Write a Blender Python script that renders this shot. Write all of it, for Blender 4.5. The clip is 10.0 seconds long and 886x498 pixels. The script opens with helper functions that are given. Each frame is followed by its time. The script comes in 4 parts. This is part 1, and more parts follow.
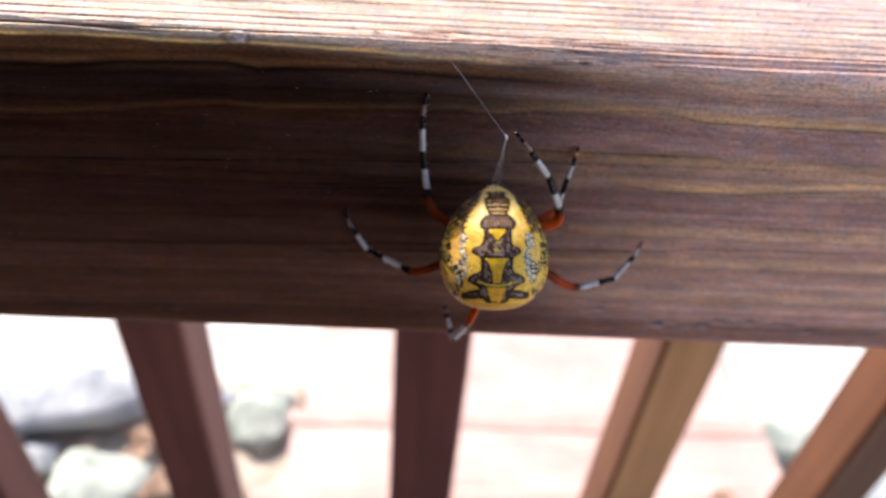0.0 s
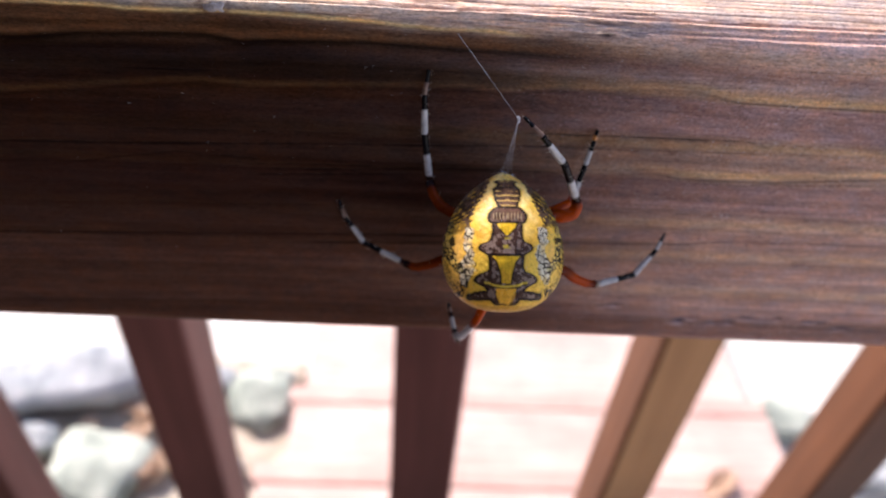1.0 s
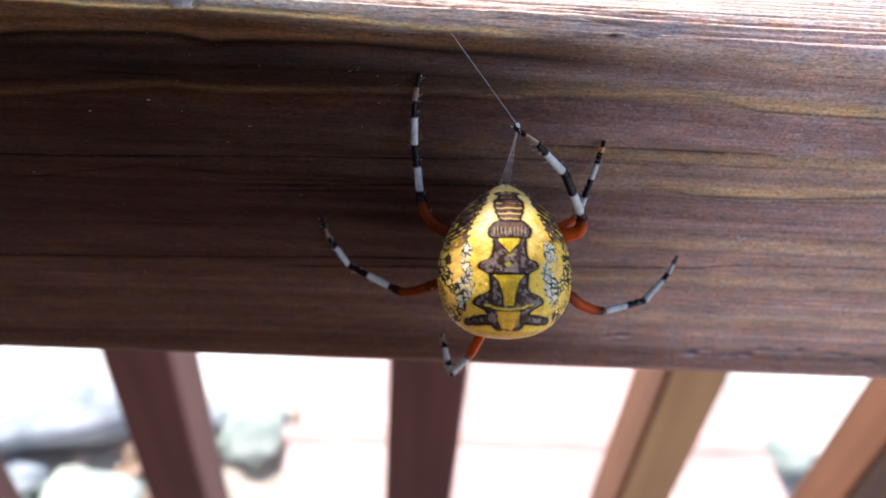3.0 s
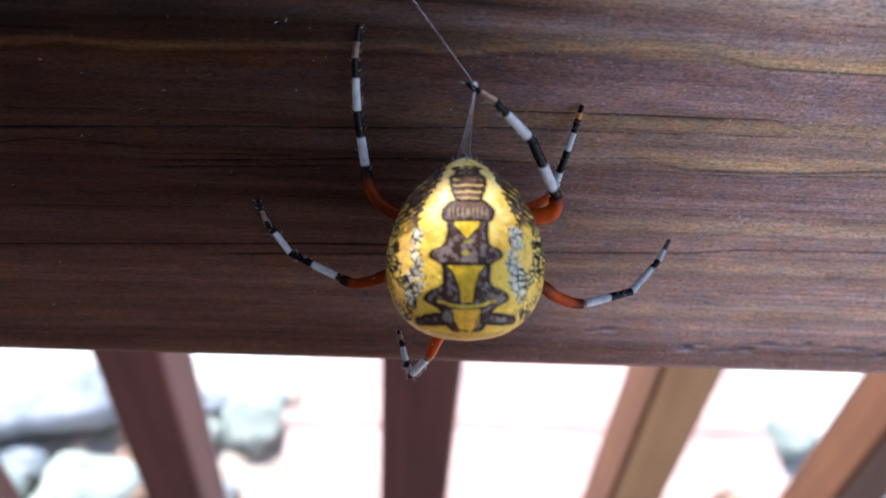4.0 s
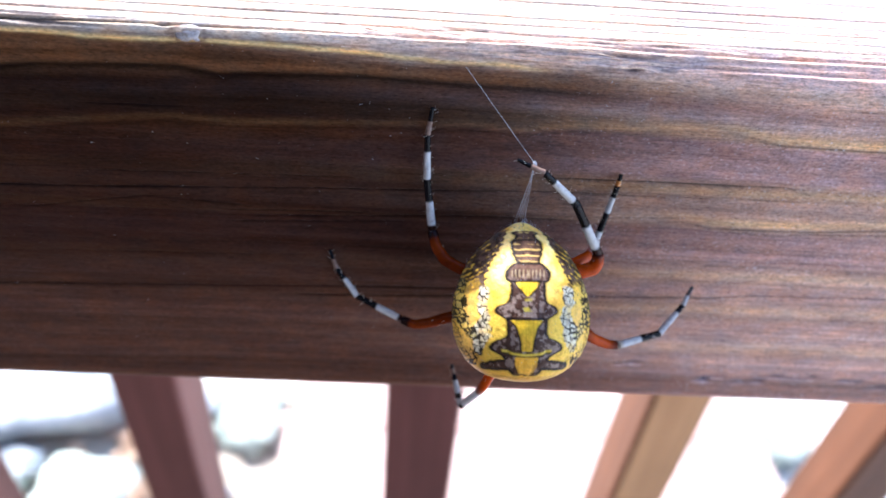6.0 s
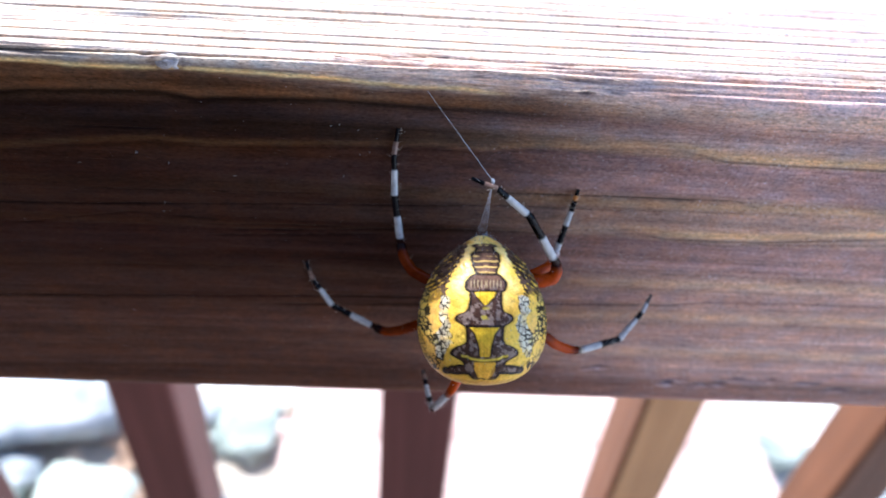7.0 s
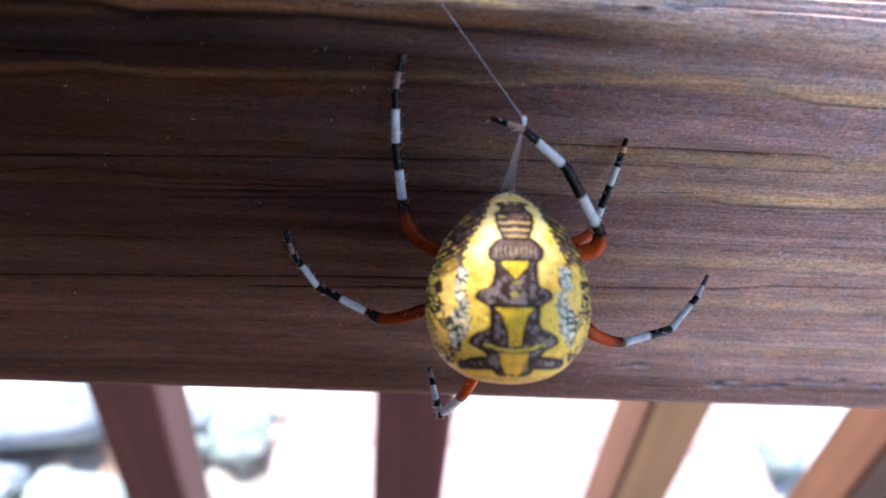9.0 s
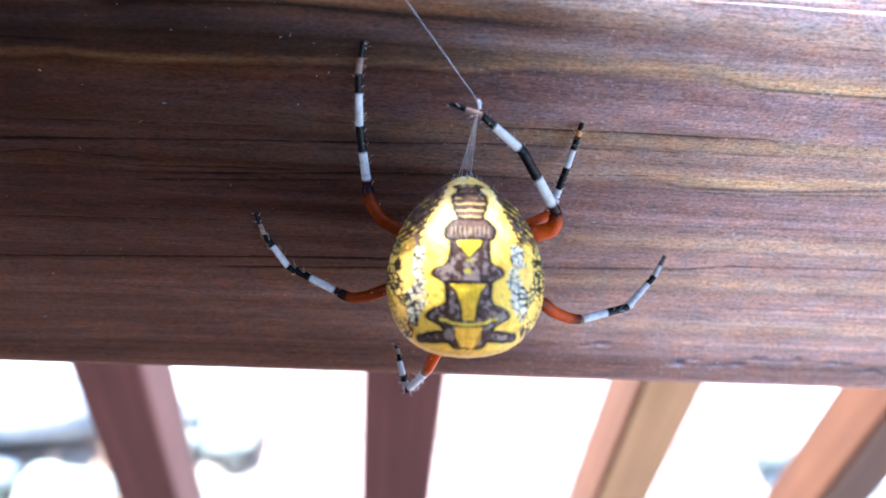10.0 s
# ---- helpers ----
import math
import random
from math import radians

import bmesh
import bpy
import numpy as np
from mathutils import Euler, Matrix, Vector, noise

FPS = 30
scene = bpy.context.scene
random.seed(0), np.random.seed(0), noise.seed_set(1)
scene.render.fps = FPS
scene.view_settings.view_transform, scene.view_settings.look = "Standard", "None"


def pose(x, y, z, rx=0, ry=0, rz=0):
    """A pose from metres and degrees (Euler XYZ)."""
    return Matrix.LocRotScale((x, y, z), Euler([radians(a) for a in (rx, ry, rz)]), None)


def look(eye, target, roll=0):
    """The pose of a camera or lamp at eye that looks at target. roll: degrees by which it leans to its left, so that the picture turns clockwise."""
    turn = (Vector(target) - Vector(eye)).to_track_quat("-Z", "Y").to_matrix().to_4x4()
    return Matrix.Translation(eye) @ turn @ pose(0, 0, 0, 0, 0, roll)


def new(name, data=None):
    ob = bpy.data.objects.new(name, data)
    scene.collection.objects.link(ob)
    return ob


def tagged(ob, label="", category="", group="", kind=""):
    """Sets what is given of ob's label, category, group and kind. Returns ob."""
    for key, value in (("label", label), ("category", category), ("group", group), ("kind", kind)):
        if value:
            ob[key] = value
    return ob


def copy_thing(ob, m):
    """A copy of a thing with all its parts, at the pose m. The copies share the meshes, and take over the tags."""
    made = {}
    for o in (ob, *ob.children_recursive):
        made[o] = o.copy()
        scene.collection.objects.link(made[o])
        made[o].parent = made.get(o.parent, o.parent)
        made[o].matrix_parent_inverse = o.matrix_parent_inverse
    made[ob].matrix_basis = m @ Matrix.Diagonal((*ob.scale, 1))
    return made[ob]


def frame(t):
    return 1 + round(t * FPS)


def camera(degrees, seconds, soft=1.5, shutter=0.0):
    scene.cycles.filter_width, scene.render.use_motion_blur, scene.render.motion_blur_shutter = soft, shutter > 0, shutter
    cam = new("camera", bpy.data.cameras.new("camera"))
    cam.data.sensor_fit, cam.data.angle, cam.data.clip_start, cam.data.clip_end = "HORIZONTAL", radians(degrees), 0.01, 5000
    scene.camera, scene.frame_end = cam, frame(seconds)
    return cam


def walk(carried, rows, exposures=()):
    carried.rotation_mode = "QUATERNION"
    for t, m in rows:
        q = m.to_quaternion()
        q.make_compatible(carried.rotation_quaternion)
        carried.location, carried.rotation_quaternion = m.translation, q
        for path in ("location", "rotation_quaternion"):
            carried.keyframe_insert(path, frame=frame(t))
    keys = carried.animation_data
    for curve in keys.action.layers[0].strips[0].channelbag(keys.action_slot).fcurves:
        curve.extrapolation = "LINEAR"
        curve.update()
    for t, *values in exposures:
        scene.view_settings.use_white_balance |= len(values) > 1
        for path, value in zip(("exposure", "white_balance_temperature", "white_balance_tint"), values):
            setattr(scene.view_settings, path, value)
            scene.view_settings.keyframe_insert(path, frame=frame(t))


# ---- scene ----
# ---------------- camera ----------------
RAIL = 0.95          # height of the handrail's top above the deck
cam = camera(62.975, 10.0, soft=1.7)
cam.data.dof.use_dof = True
cam.data.dof.focus_distance = 0.051
cam.data.dof.aperture_fstop = 32.0


def held(x, y, z, yaw, pitch, roll):
    """A hand-held pose: millimetres from the rail's near top edge, degrees."""
    return pose(x / 1000, y / 1000, RAIL + z / 1000, 90 + pitch, 0, yaw) @ pose(0, 0, 0, 0, 0, roll)


ROWS = [
    (0.0, -0.11, -59.42, 27.14, -3.69, -40.38, 4.89),
    (0.5, 1.22, -54.40, 23.94, -3.34, -40.71, 4.73),
    (1.0, -0.10, -53.40, 23.82, -3.78, -42.12, 5.04),
    (1.5, 2.68, -53.48, 25.32, -3.68, -40.92, 5.06),
    (2.0, 0.84, -52.28, 25.42, -3.94, -40.09, 5.21),
    (2.2, -0.60, -52.21, 22.39, -4.39, -39.48, 5.38),
    (3.3, 0.83, -48.60, 17.58, -3.69, -39.09, 4.90),
    (3.5, 0.75, -47.81, 15.62, -4.14, -38.93, 5.02),
    (4.0, 4.37, -43.26, 14.12, -3.90, -40.62, 4.69),
    (4.5, 5.85, -41.23, 14.18, -4.18, -41.39, 4.89),
    (5.0, 5.62, -43.05, 15.77, -4.21, -41.62, 5.01),
    (5.5, 0.58, -43.30, 20.77, -4.46, -41.50, 5.22),
    (5.7, -1.10, -44.38, 20.61, -4.35, -40.93, 5.70),
    (7.0, 1.53, -48.54, 23.74, -4.42, -39.81, 5.34),
    (7.5, 0.35, -46.44, 20.44, -4.57, -39.55, 5.50),
    (8.0, 1.23, -42.38, 16.03, -4.65, -39.18, 5.64),
    (8.5, 2.13, -41.82, 19.53, -5.02, -40.39, 5.73),
    (9.0, 1.14, -40.86, 13.75, -4.94, -39.34, 5.80),
    (9.5, 0.54, -40.61, 11.62, -5.74, -39.12, 6.41),
    (10.0, 3.04, -43.10, 14.43, -5.77, -39.73, 6.32),
]
EXPOSURES = [(0.0, 1.35, 6980, 20), (0.5, 1.18, 6980, 22), (1.0, 1.28, 6990, 24), (2.0, 1.45, 6870, 20), (3.5, 1.65, 6090, 14), (4.5, 1.65, 5890, 14), (5.0, 1.99, 5900, 14), (5.5, 2.27, 5890, 14), (7.0, 1.91, 5790, 12), (7.5, 1.65, 5740, 12), (8.0, 1.86, 5840, 13), (8.5, 2.36, 5790, 13), (9.0, 1.93, 5700, 14), (9.5, 2.29, 5550, 13), (10.0, 2.75, 5550, 12)]
walk(cam, [(t, held(*r)) for t, *r in ROWS], EXPOSURES)

# ---------------- light ----------------
SUN_ELEV, SUN_AZ = 44.5, -40.0      # the sun stands ahead of the rail, a little to the left
world = bpy.data.worlds.new("sky")
scene.world = world
world.use_nodes = True
wn = world.node_tree.nodes
sky = wn.new("ShaderNodeTexSky")
sky.sky_type, sky.sun_disc = "NISHITA", False
sky.sun_elevation, sky.sun_rotation = radians(SUN_ELEV), radians(SUN_AZ)
wn["Background"].inputs["Strength"].default_value = 0.15
world.node_tree.links.new(sky.outputs["Color"], wn["Background"].inputs["Color"])
sun = new("sun", bpy.data.lights.new("sun", "SUN"))
sun.data.energy, sun.data.angle, sun.data.color = 3.4, radians(6.0), (1.0, 0.95, 0.86)
e, a = radians(SUN_ELEV), radians(SUN_AZ)
sun.matrix_basis = look((0, 0, 5), (-5 * math.cos(e) * math.sin(a), -5 * math.cos(e) * math.cos(a), 5 - 5 * math.sin(e)))


# ---------------- materials ----------------
def material(name, rough=0.6, spec=0.4):
    m = bpy.data.materials.new(name)
    m.use_nodes = True
    n, l = m.node_tree.nodes, m.node_tree.links
    b = n["Principled BSDF"]
    b.inputs["Roughness"].default_value = rough
    b.inputs["Specular IOR Level"].default_value = spec
    return m, n, l, b


def coords(n, l, scale, kind="Object"):
    c, m = n.new("ShaderNodeTexCoord"), n.new("ShaderNodeMapping")
    m.inputs["Scale"].default_value = scale
    l.new(c.outputs[kind], m.inputs["Vector"])
    return m.outputs["Vector"]


def noise_tex(n, l, vec, scale, detail=4.0, rough=0.6):
    t = n.new("ShaderNodeTexNoise")
    t.inputs["Scale"].default_value, t.inputs["Detail"].default_value, t.inputs["Roughness"].default_value = scale, detail, rough
    l.new(vec, t.inputs["Vector"])
    return t.outputs["Fac"]


def ramp(n, l, fac, stops):
    r = n.new("ShaderNodeValToRGB")
    while len(r.color_ramp.elements) < len(stops):
        r.color_ramp.elements.new(0.5)
    for el, (p, c) in zip(r.color_ramp.elements, stops):
        el.position, el.color = p, (*c, 1)
    l.new(fac, r.inputs["Fac"])
    return r.outputs["Color"]


def mix(n, l, a, b, fac, kind="MIX"):
    x = n.new("ShaderNodeMix")
    x.data_type, x.blend_type = "RGBA", kind
    for key, v in (("A", a), ("B", b)):
        s = [i for i in x.inputs if i.name == key and i.type == "RGBA"][0]
        if isinstance(v, tuple):
            s.default_value = (*v, 1)
        else:
            l.new(v, s)
    if isinstance(fac, float):
        x.inputs[0].default_value = fac
    else:
        l.new(fac, x.inputs[0])
    return [o for o in x.outputs if o.type == "RGBA"][0]


def bump(n, l, b, height, distance, strength=1.0):
    u = n.new("ShaderNodeBump")
    u.inputs["Distance"].default_value, u.inputs["Strength"].default_value = distance, strength
    l.new(height, u.inputs["Height"])
    l.new(u.outputs["Normal"], b.inputs["Normal"])


def painted(n):
    p = n.new("ShaderNodeVertexColor")
    p.layer_name = "paint"
    return p.outputs["Color"]


def rail_wood():
    """Stained, weathered softwood: the rings and streaks are in the paint, the fibres, pores, dusty flecks and painted
    glints here.
    """
    m, n, l, b = material("weathered_stained_wood", 0.4, 0.05)
    place = n.new("ShaderNodeSeparateXYZ")
    l.new(coords(n, l, (1, 1, 1)), place.inputs[0])
    # 0 at left to 1 at right: stain wear together with painted side light
    worn_lit = n.new("ShaderNodeMapRange")
    worn_lit.inputs["From Min"].default_value, worn_lit.inputs["From Max"].default_value = 0.004, 0.032
    l.new(place.outputs["X"], worn_lit.inputs["Value"])
    worn_lit = worn_lit.outputs["Result"]
    # gloss rises to the right, adding the sheen of the side light
    l.new(ramp(n, l, worn_lit, [(0.0, (0.03,) * 3), (1.0, (0.16,) * 3)]), b.inputs["Specular IOR Level"])
    fibre = noise_tex(n, l, coords(n, l, (70, 1100, 1100)), 1.0, 6, 0.65)
    fine = noise_tex(n, l, coords(n, l, (420, 5200, 5200)), 1.0, 4, 0.65)
    grit = noise_tex(n, l, coords(n, l, (3200, 4800, 4800)), 1.0, 3, 0.7)
    patch = noise_tex(n, l, coords(n, l, (110, 420, 420)), 1.0, 4, 0.6)
    c = mix(n, l, painted(n), ramp(n, l, fibre, [(0.3, (0.55, 0.52, 0.50)), (0.7, (1.45, 1.43, 1.40))]), ramp(n, l, worn_lit, [(0.0, (0.28,) * 3), (1.0, (0.48,) * 3)]), "MULTIPLY")
    c = mix(n, l, c, ramp(n, l, fine, [(0.32, (0.55, 0.53, 0.53)), (0.68, (1.5, 1.5, 1.5))]), ramp(n, l, worn_lit, [(0.0, (0.36,) * 3), (1.0, (0.50,) * 3)]), "MULTIPLY")
    c = mix(n, l, c, ramp(n, l, patch, [(0.33, (0.78, 0.76, 0.80)), (0.67, (1.22, 1.20, 1.16))]), 0.75, "MULTIPLY")
    pore = noise_tex(n, l, coords(n, l, (1500, 8500, 8500)), 1.0, 3, 0.6)
    c = mix(n, l, c, ramp(n, l, pore, [(0.34, (0.35, 0.32, 0.32)), (0.43, (1, 1, 1)), (0.6, (1.03, 1.03, 1.03)), (0.7, (1.45, 1.43, 1.42))]), 0.55, "MULTIPLY")
    sand = noise_tex(n, l, coords(n, l, (3000, 6500, 6500)), 1.0, 2, 0.5)
    c = mix(n, l, c, ramp(n, l, sand, [(0.34, (0.62, 0.58, 0.62)), (0.66, (1.38, 1.36, 1.38))]), 0.5, "MULTIPLY")
    # blotches of warmer and colder stain, a millimetre or two across
    hue = noise_tex(n, l, coords(n, l, (420, 620, 620)), 1.0, 3, 0.6)
    c = mix(n, l, c, ramp(n, l, hue, [(0.34, (1.14, 1.0, 0.84)), (0.66, (0.86, 0.99, 1.12))]), 0.8, "MULTIPLY")
    # dark pits, pale dusty flecks and glints put into the colour, dense where the stain has worn off
    pits = mix(n, l, (1, 1, 1), ramp(n, l, grit, [(0.36, (0.38, 0.34, 0.38)), (0.45, (1, 1, 1))]), worn_lit, "MULTIPLY")
    c = mix(n, l, c, pits, 0.6, "MULTIPLY")
    few = ramp(n, l, grit, [(0.72, (0, 0, 0)), (0.75, (1, 1, 1))])
    many = ramp(n, l, mix(n, l, grit, patch, 0.15), [(0.60, (0, 0, 0)), (0.66, (1, 1, 1))])
    specks = mix(n, l, few, many, worn_lit)
    c = mix(n, l, c, (0.74, 0.72, 0.80), mix(n, l, (0, 0, 0), specks, 0.5))
    l.new(c, b.inputs["Base Color"])
    l.new(ramp(n, l, fibre, [(0.3, (0.30,) * 3), (0.7, (0.48,) * 3)]), b.inputs["Roughness"])
    h = n.new("ShaderNodeMath")
    h.operation = "ADD"
    l.new(fibre, h.inputs[0])
    l.new(fine, h.inputs[1])
    bump(n, l, b, h.outputs[0], 0.00012, 0.6)
    return m


def stained_wood(name, dark, light, axis, rough=0.6):
    """Stained timber with its grain along one axis."""
    m, n, l, b = material(name, rough, 0.35)
    s = [90.0, 90.0, 90.0]
    s[axis] = 4.0
    info = n.new("ShaderNodeObjectInfo")
    add = n.new("ShaderNodeVectorMath")
    add.operation = "ADD"
    l.new(coords(n, l, tuple(s)), add.inputs[0])
    l.new(info.outputs["Location"], add.inputs[1])
    g = noise_tex(n, l, add.outputs["Vector"], 1.0, 5, 0.65)
    blot = noise_tex(n, l, coords(n, l, (7, 7, 7)), 1.0, 3)
    c = ramp(n, l, g, [(0.3, dark), (0.7, light)])
    c = mix(n, l, c, ramp(n, l, blot, [(0.3, (0.8, 0.8, 0.8)), (0.7, (1.15, 1.15, 1.15))]), 1.0, "MULTIPLY")
    l.new(c, b.inputs["Base Color"])
    bump(n, l, b, g, 0.002, 0.4)
    return m


def speckled(name, a, b_, scale, rough=0.9, depth=0.01):
    m, n, l, b = material(name, rough, 0.25)
    v = coords(n, l, (1, 1, 1))
    big, small = noise_tex(n, l, v, scale, 4), noise_tex(n, l, v, scale * 12, 4)
    c = mix(n, l, ramp(n, l, big, [(0.35, a), (0.65, b_)]), ramp(n, l, small, [(0.3, (0.75,) * 3), (0.7, (1.2,) * 3)]), 1.0, "MULTIPLY")
    l.new(c, b.inputs["Base Color"])
    bump(n, l, b, small, depth, 0.5)
    return m


def shell(name, rough, spec, relief, coat=0.0):
    """Spider's cuticle: colours from the paint, fine grain here."""
    m, n, l, b = material(name, rough, spec)
    g = noise_tex(n, l, coords(n, l, (5200, 5200, 5200)), 1.0, 3)
    c = mix(n, l, painted(n), ramp(n, l, g, [(0.3, (0.8,) * 3), (0.7, (1.18,) * 3)]), 0.7, "MULTIPLY")
    mottle = noise_tex(n, l, coords(n, l, (1500, 1500, 1500)), 1.0, 3)
    c = mix(n, l, c, ramp(n, l, mottle, [(0.32, (0.62, 0.55, 0.5)), (0.5, (1, 1, 1)), (0.7, (1.15, 1.12, 1.05))]), 0.6, "MULTIPLY")
    l.new(c, b.inputs["Base Color"])
    b.inputs["Coat Weight"].default_value, b.inputs["Coat Roughness"].default_value = coat, 0.18
    bump(n, l, b, g, relief, 0.5)
    return m


RAILWOOD = rail_wood()
BALUSTERWOOD = stained_wood("baluster_wood", (0.082, 0.028, 0.023), (0.158, 0.056, 0.046), 2)
# olive front of one baluster, with the light on it put into the colour
LITWOOD = stained_wood("faded_baluster_wood", (0.39, 0.19, 0.078), (0.55, 0.295, 0.13), 2)
REDWOOD = stained_wood("red_baluster_wood", (0.085, 0.031, 0.013), (0.150, 0.058, 0.025), 2)
NOSEWOOD = stained_wood("nosing_wood", (0.43, 0.265, 0.225), (0.55, 0.375, 0.325), 0)
DECKWOOD = stained_wood("deck_wood", (0.18, 0.095, 0.07), (0.32, 0.19, 0.145), 0)
STEPWOOD = stained_wood("step_wood", (0.42, 0.29, 0.25), (0.58, 0.43, 0.38), 0)
SIDING = stained_wood("siding_wood", (0.045, 0.032, 0.026), (0.08, 0.06, 0.048), 0)
CONCRETE = speckled("pale_concrete", (0.50, 0.48, 0.44), (0.66, 0.64, 0.60), 3.0)
STONE = speckled("grey_stone", (0.25, 0.29, 0.31), (0.54, 0.57, 0.58), 16.0)
PALESTONE = speckled("pale_stone", (0.25, 0.30, 0.26), (0.50, 0.55, 0.48), 16.0)
LEAFMAT = speckled("dry_leaf", (0.46, 0.30, 0.20), (0.74, 0.58, 0.44), 30.0, 0.7, 0.002)
SOIL = speckled("soil", (0.34, 0.29, 0.23), (0.62, 0.56, 0.47), 25.0)
ABDOMEN = shell("abdomen_cuticle", 0.42, 0.10, 0.00010, 0.08)
LEGSHELL = shell("leg_cuticle", 0.20, 0.12, 0.00003, 0.0)
RESIN = speckled("dried_resin", (0.24, 0.19, 0.17), (0.50, 0.46, 0.46), 1500.0, 0.35, 0.0001)
SLIVER = speckled("torn_wood", (0.30, 0.17, 0.12), (0.78, 0.60, 0.46), 700.0, 0.7, 0.0001)
SILK, _n, _l, _b = material("silk", 0.3, 0.8)
_b.inputs["Base Color"].default_value = (0.75, 0.78, 0.85, 1)
_b.inputs["Alpha"].default_value = 0.42


# ---------------- helpers ----------------
def mesh_object(name, bm, mat, parent=None, label=""):
    me = bpy.data.meshes.new(name)
    bm.to_mesh(me)
    bm.free()
    me.materials.append(mat)
    ob = new(name, me)
    if parent:
        ob.parent = parent
    if label:
        ob["label"] = label
    return ob


part = mesh_object


def grid_mesh(name, pts, colours, mat, close_u=False, smooth=True):
    """A mesh from a rows x columns array of places, with its paint."""
    r, c = pts.shape[:2]
    i = np.arange(r * c).reshape(r, c)
    if close_u:
        j = np.roll(i, -1, axis=1)
        q = np.stack([i[:-1], j[:-1], j[1:], i[1:]], -1)
    else:
        q = np.stack([i[:-1, :-1], i[:-1, 1:], i[1:, 1:], i[1:, :-1]], -1)
    q = q.reshape(-1, 4)
    me = bpy.data.meshes.new(name)
    me.vertices.add(r * c)
    me.vertices.foreach_set("co", pts.reshape(-1).astype(np.float32))
    me.loops.add(q.size)
    me.loops.foreach_set("vertex_index", q.reshape(-1).astype(np.int32))
    me.polygons.add(len(q))
    me.polygons.foreach_set("loop_start", np.arange(0, q.size, 4, dtype=np.int32))
    me.polygons.foreach_set("use_smooth", np.full(len(q), smooth))
    me.update(calc_edges=True)
    if colours is not None:
        at = me.color_attributes.new("paint", "FLOAT_COLOR", "POINT")
        at.data.foreach_set("color", np.concatenate([colours.reshape(-1, 3), np.ones((r * c, 1))], 1).reshape(-1).astype(np.float32))
    me.materials.append(mat)
    return me


def box(size, centre=(0, 0, 0), bevel=0.003, segments=2):
    bm = bmesh.new()
    bmesh.ops.create_cube(bm, size=1.0, matrix=Matrix.Translation(centre) @ Matrix.Diagonal((*size, 1)))
    if bevel:
        bmesh.ops.bevel(bm, geom=bm.edges[:], offset=bevel, segments=segments, affect="EDGES", profile=0.5)
    return bm


def lattice(x, y, seed):
    """Smooth random values in -1..1 over arrays of coordinates."""
    xi, yi = np.floor(x).astype(np.int64), np.floor(y).astype(np.int64)
    fx, fy = x - xi, y - yi
    fx, fy = fx * fx * (3 - 2 * fx), fy * fy * (3 - 2 * fy)

    def at(a, b):
        h = (a * 374761393 + b * 668265263 + seed * 2147483647) & 0x7FFFFFFF
        h = ((h ^ (h >> 13)) * 1274126177) & 0x7FFFFFFF
        return ((h ^ (h >> 16)) & 0xFFFF) / 32767.5 - 1

    return (at(xi, yi) * (1 - fx) + at(xi + 1, yi) * fx) * (1 - fy) + (at(xi, yi + 1) * (1 - fx) + at(xi + 1, yi + 1) * fx) * fy


def cloud(x, y, seed, octaves=4):
    return sum(lattice(x * 2**k, y * 2**k, seed + k) * 0.55**k for k in range(octaves)) / 1.7


def cells(x, y, seed):
    """How far each place lies from the border of its cell in a random mosaic of unit cells; 0 on the border."""
    xi, yi = np.floor(x).astype(np.int64), np.floor(y).astype(np.int64)
    f1, f2 = np.full(x.shape, 9.0), np.full(x.shape, 9.0)
    for a_ in (-1, 0, 1):
        for b_ in (-1, 0, 1):
            h = ((xi + a_) * 374761393 + (yi + b_) * 668265263 + seed * 1013904223) & 0x7FFFFFFF
            h = ((h ^ (h >> 13)) * 1274126177) & 0x7FFFFFFF
            q = np.hypot(xi + a_ + (h & 1023) / 1023 - x, yi + b_ + ((h >> 10) & 1023) / 1023 - y)
            f2 = np.where(q < f1, f1, np.minimum(f2, q))
            f1 = np.minimum(f1, q)
    return f2 - f1


def bell(d, w):
    return np.exp(-((d / w) ** 2))


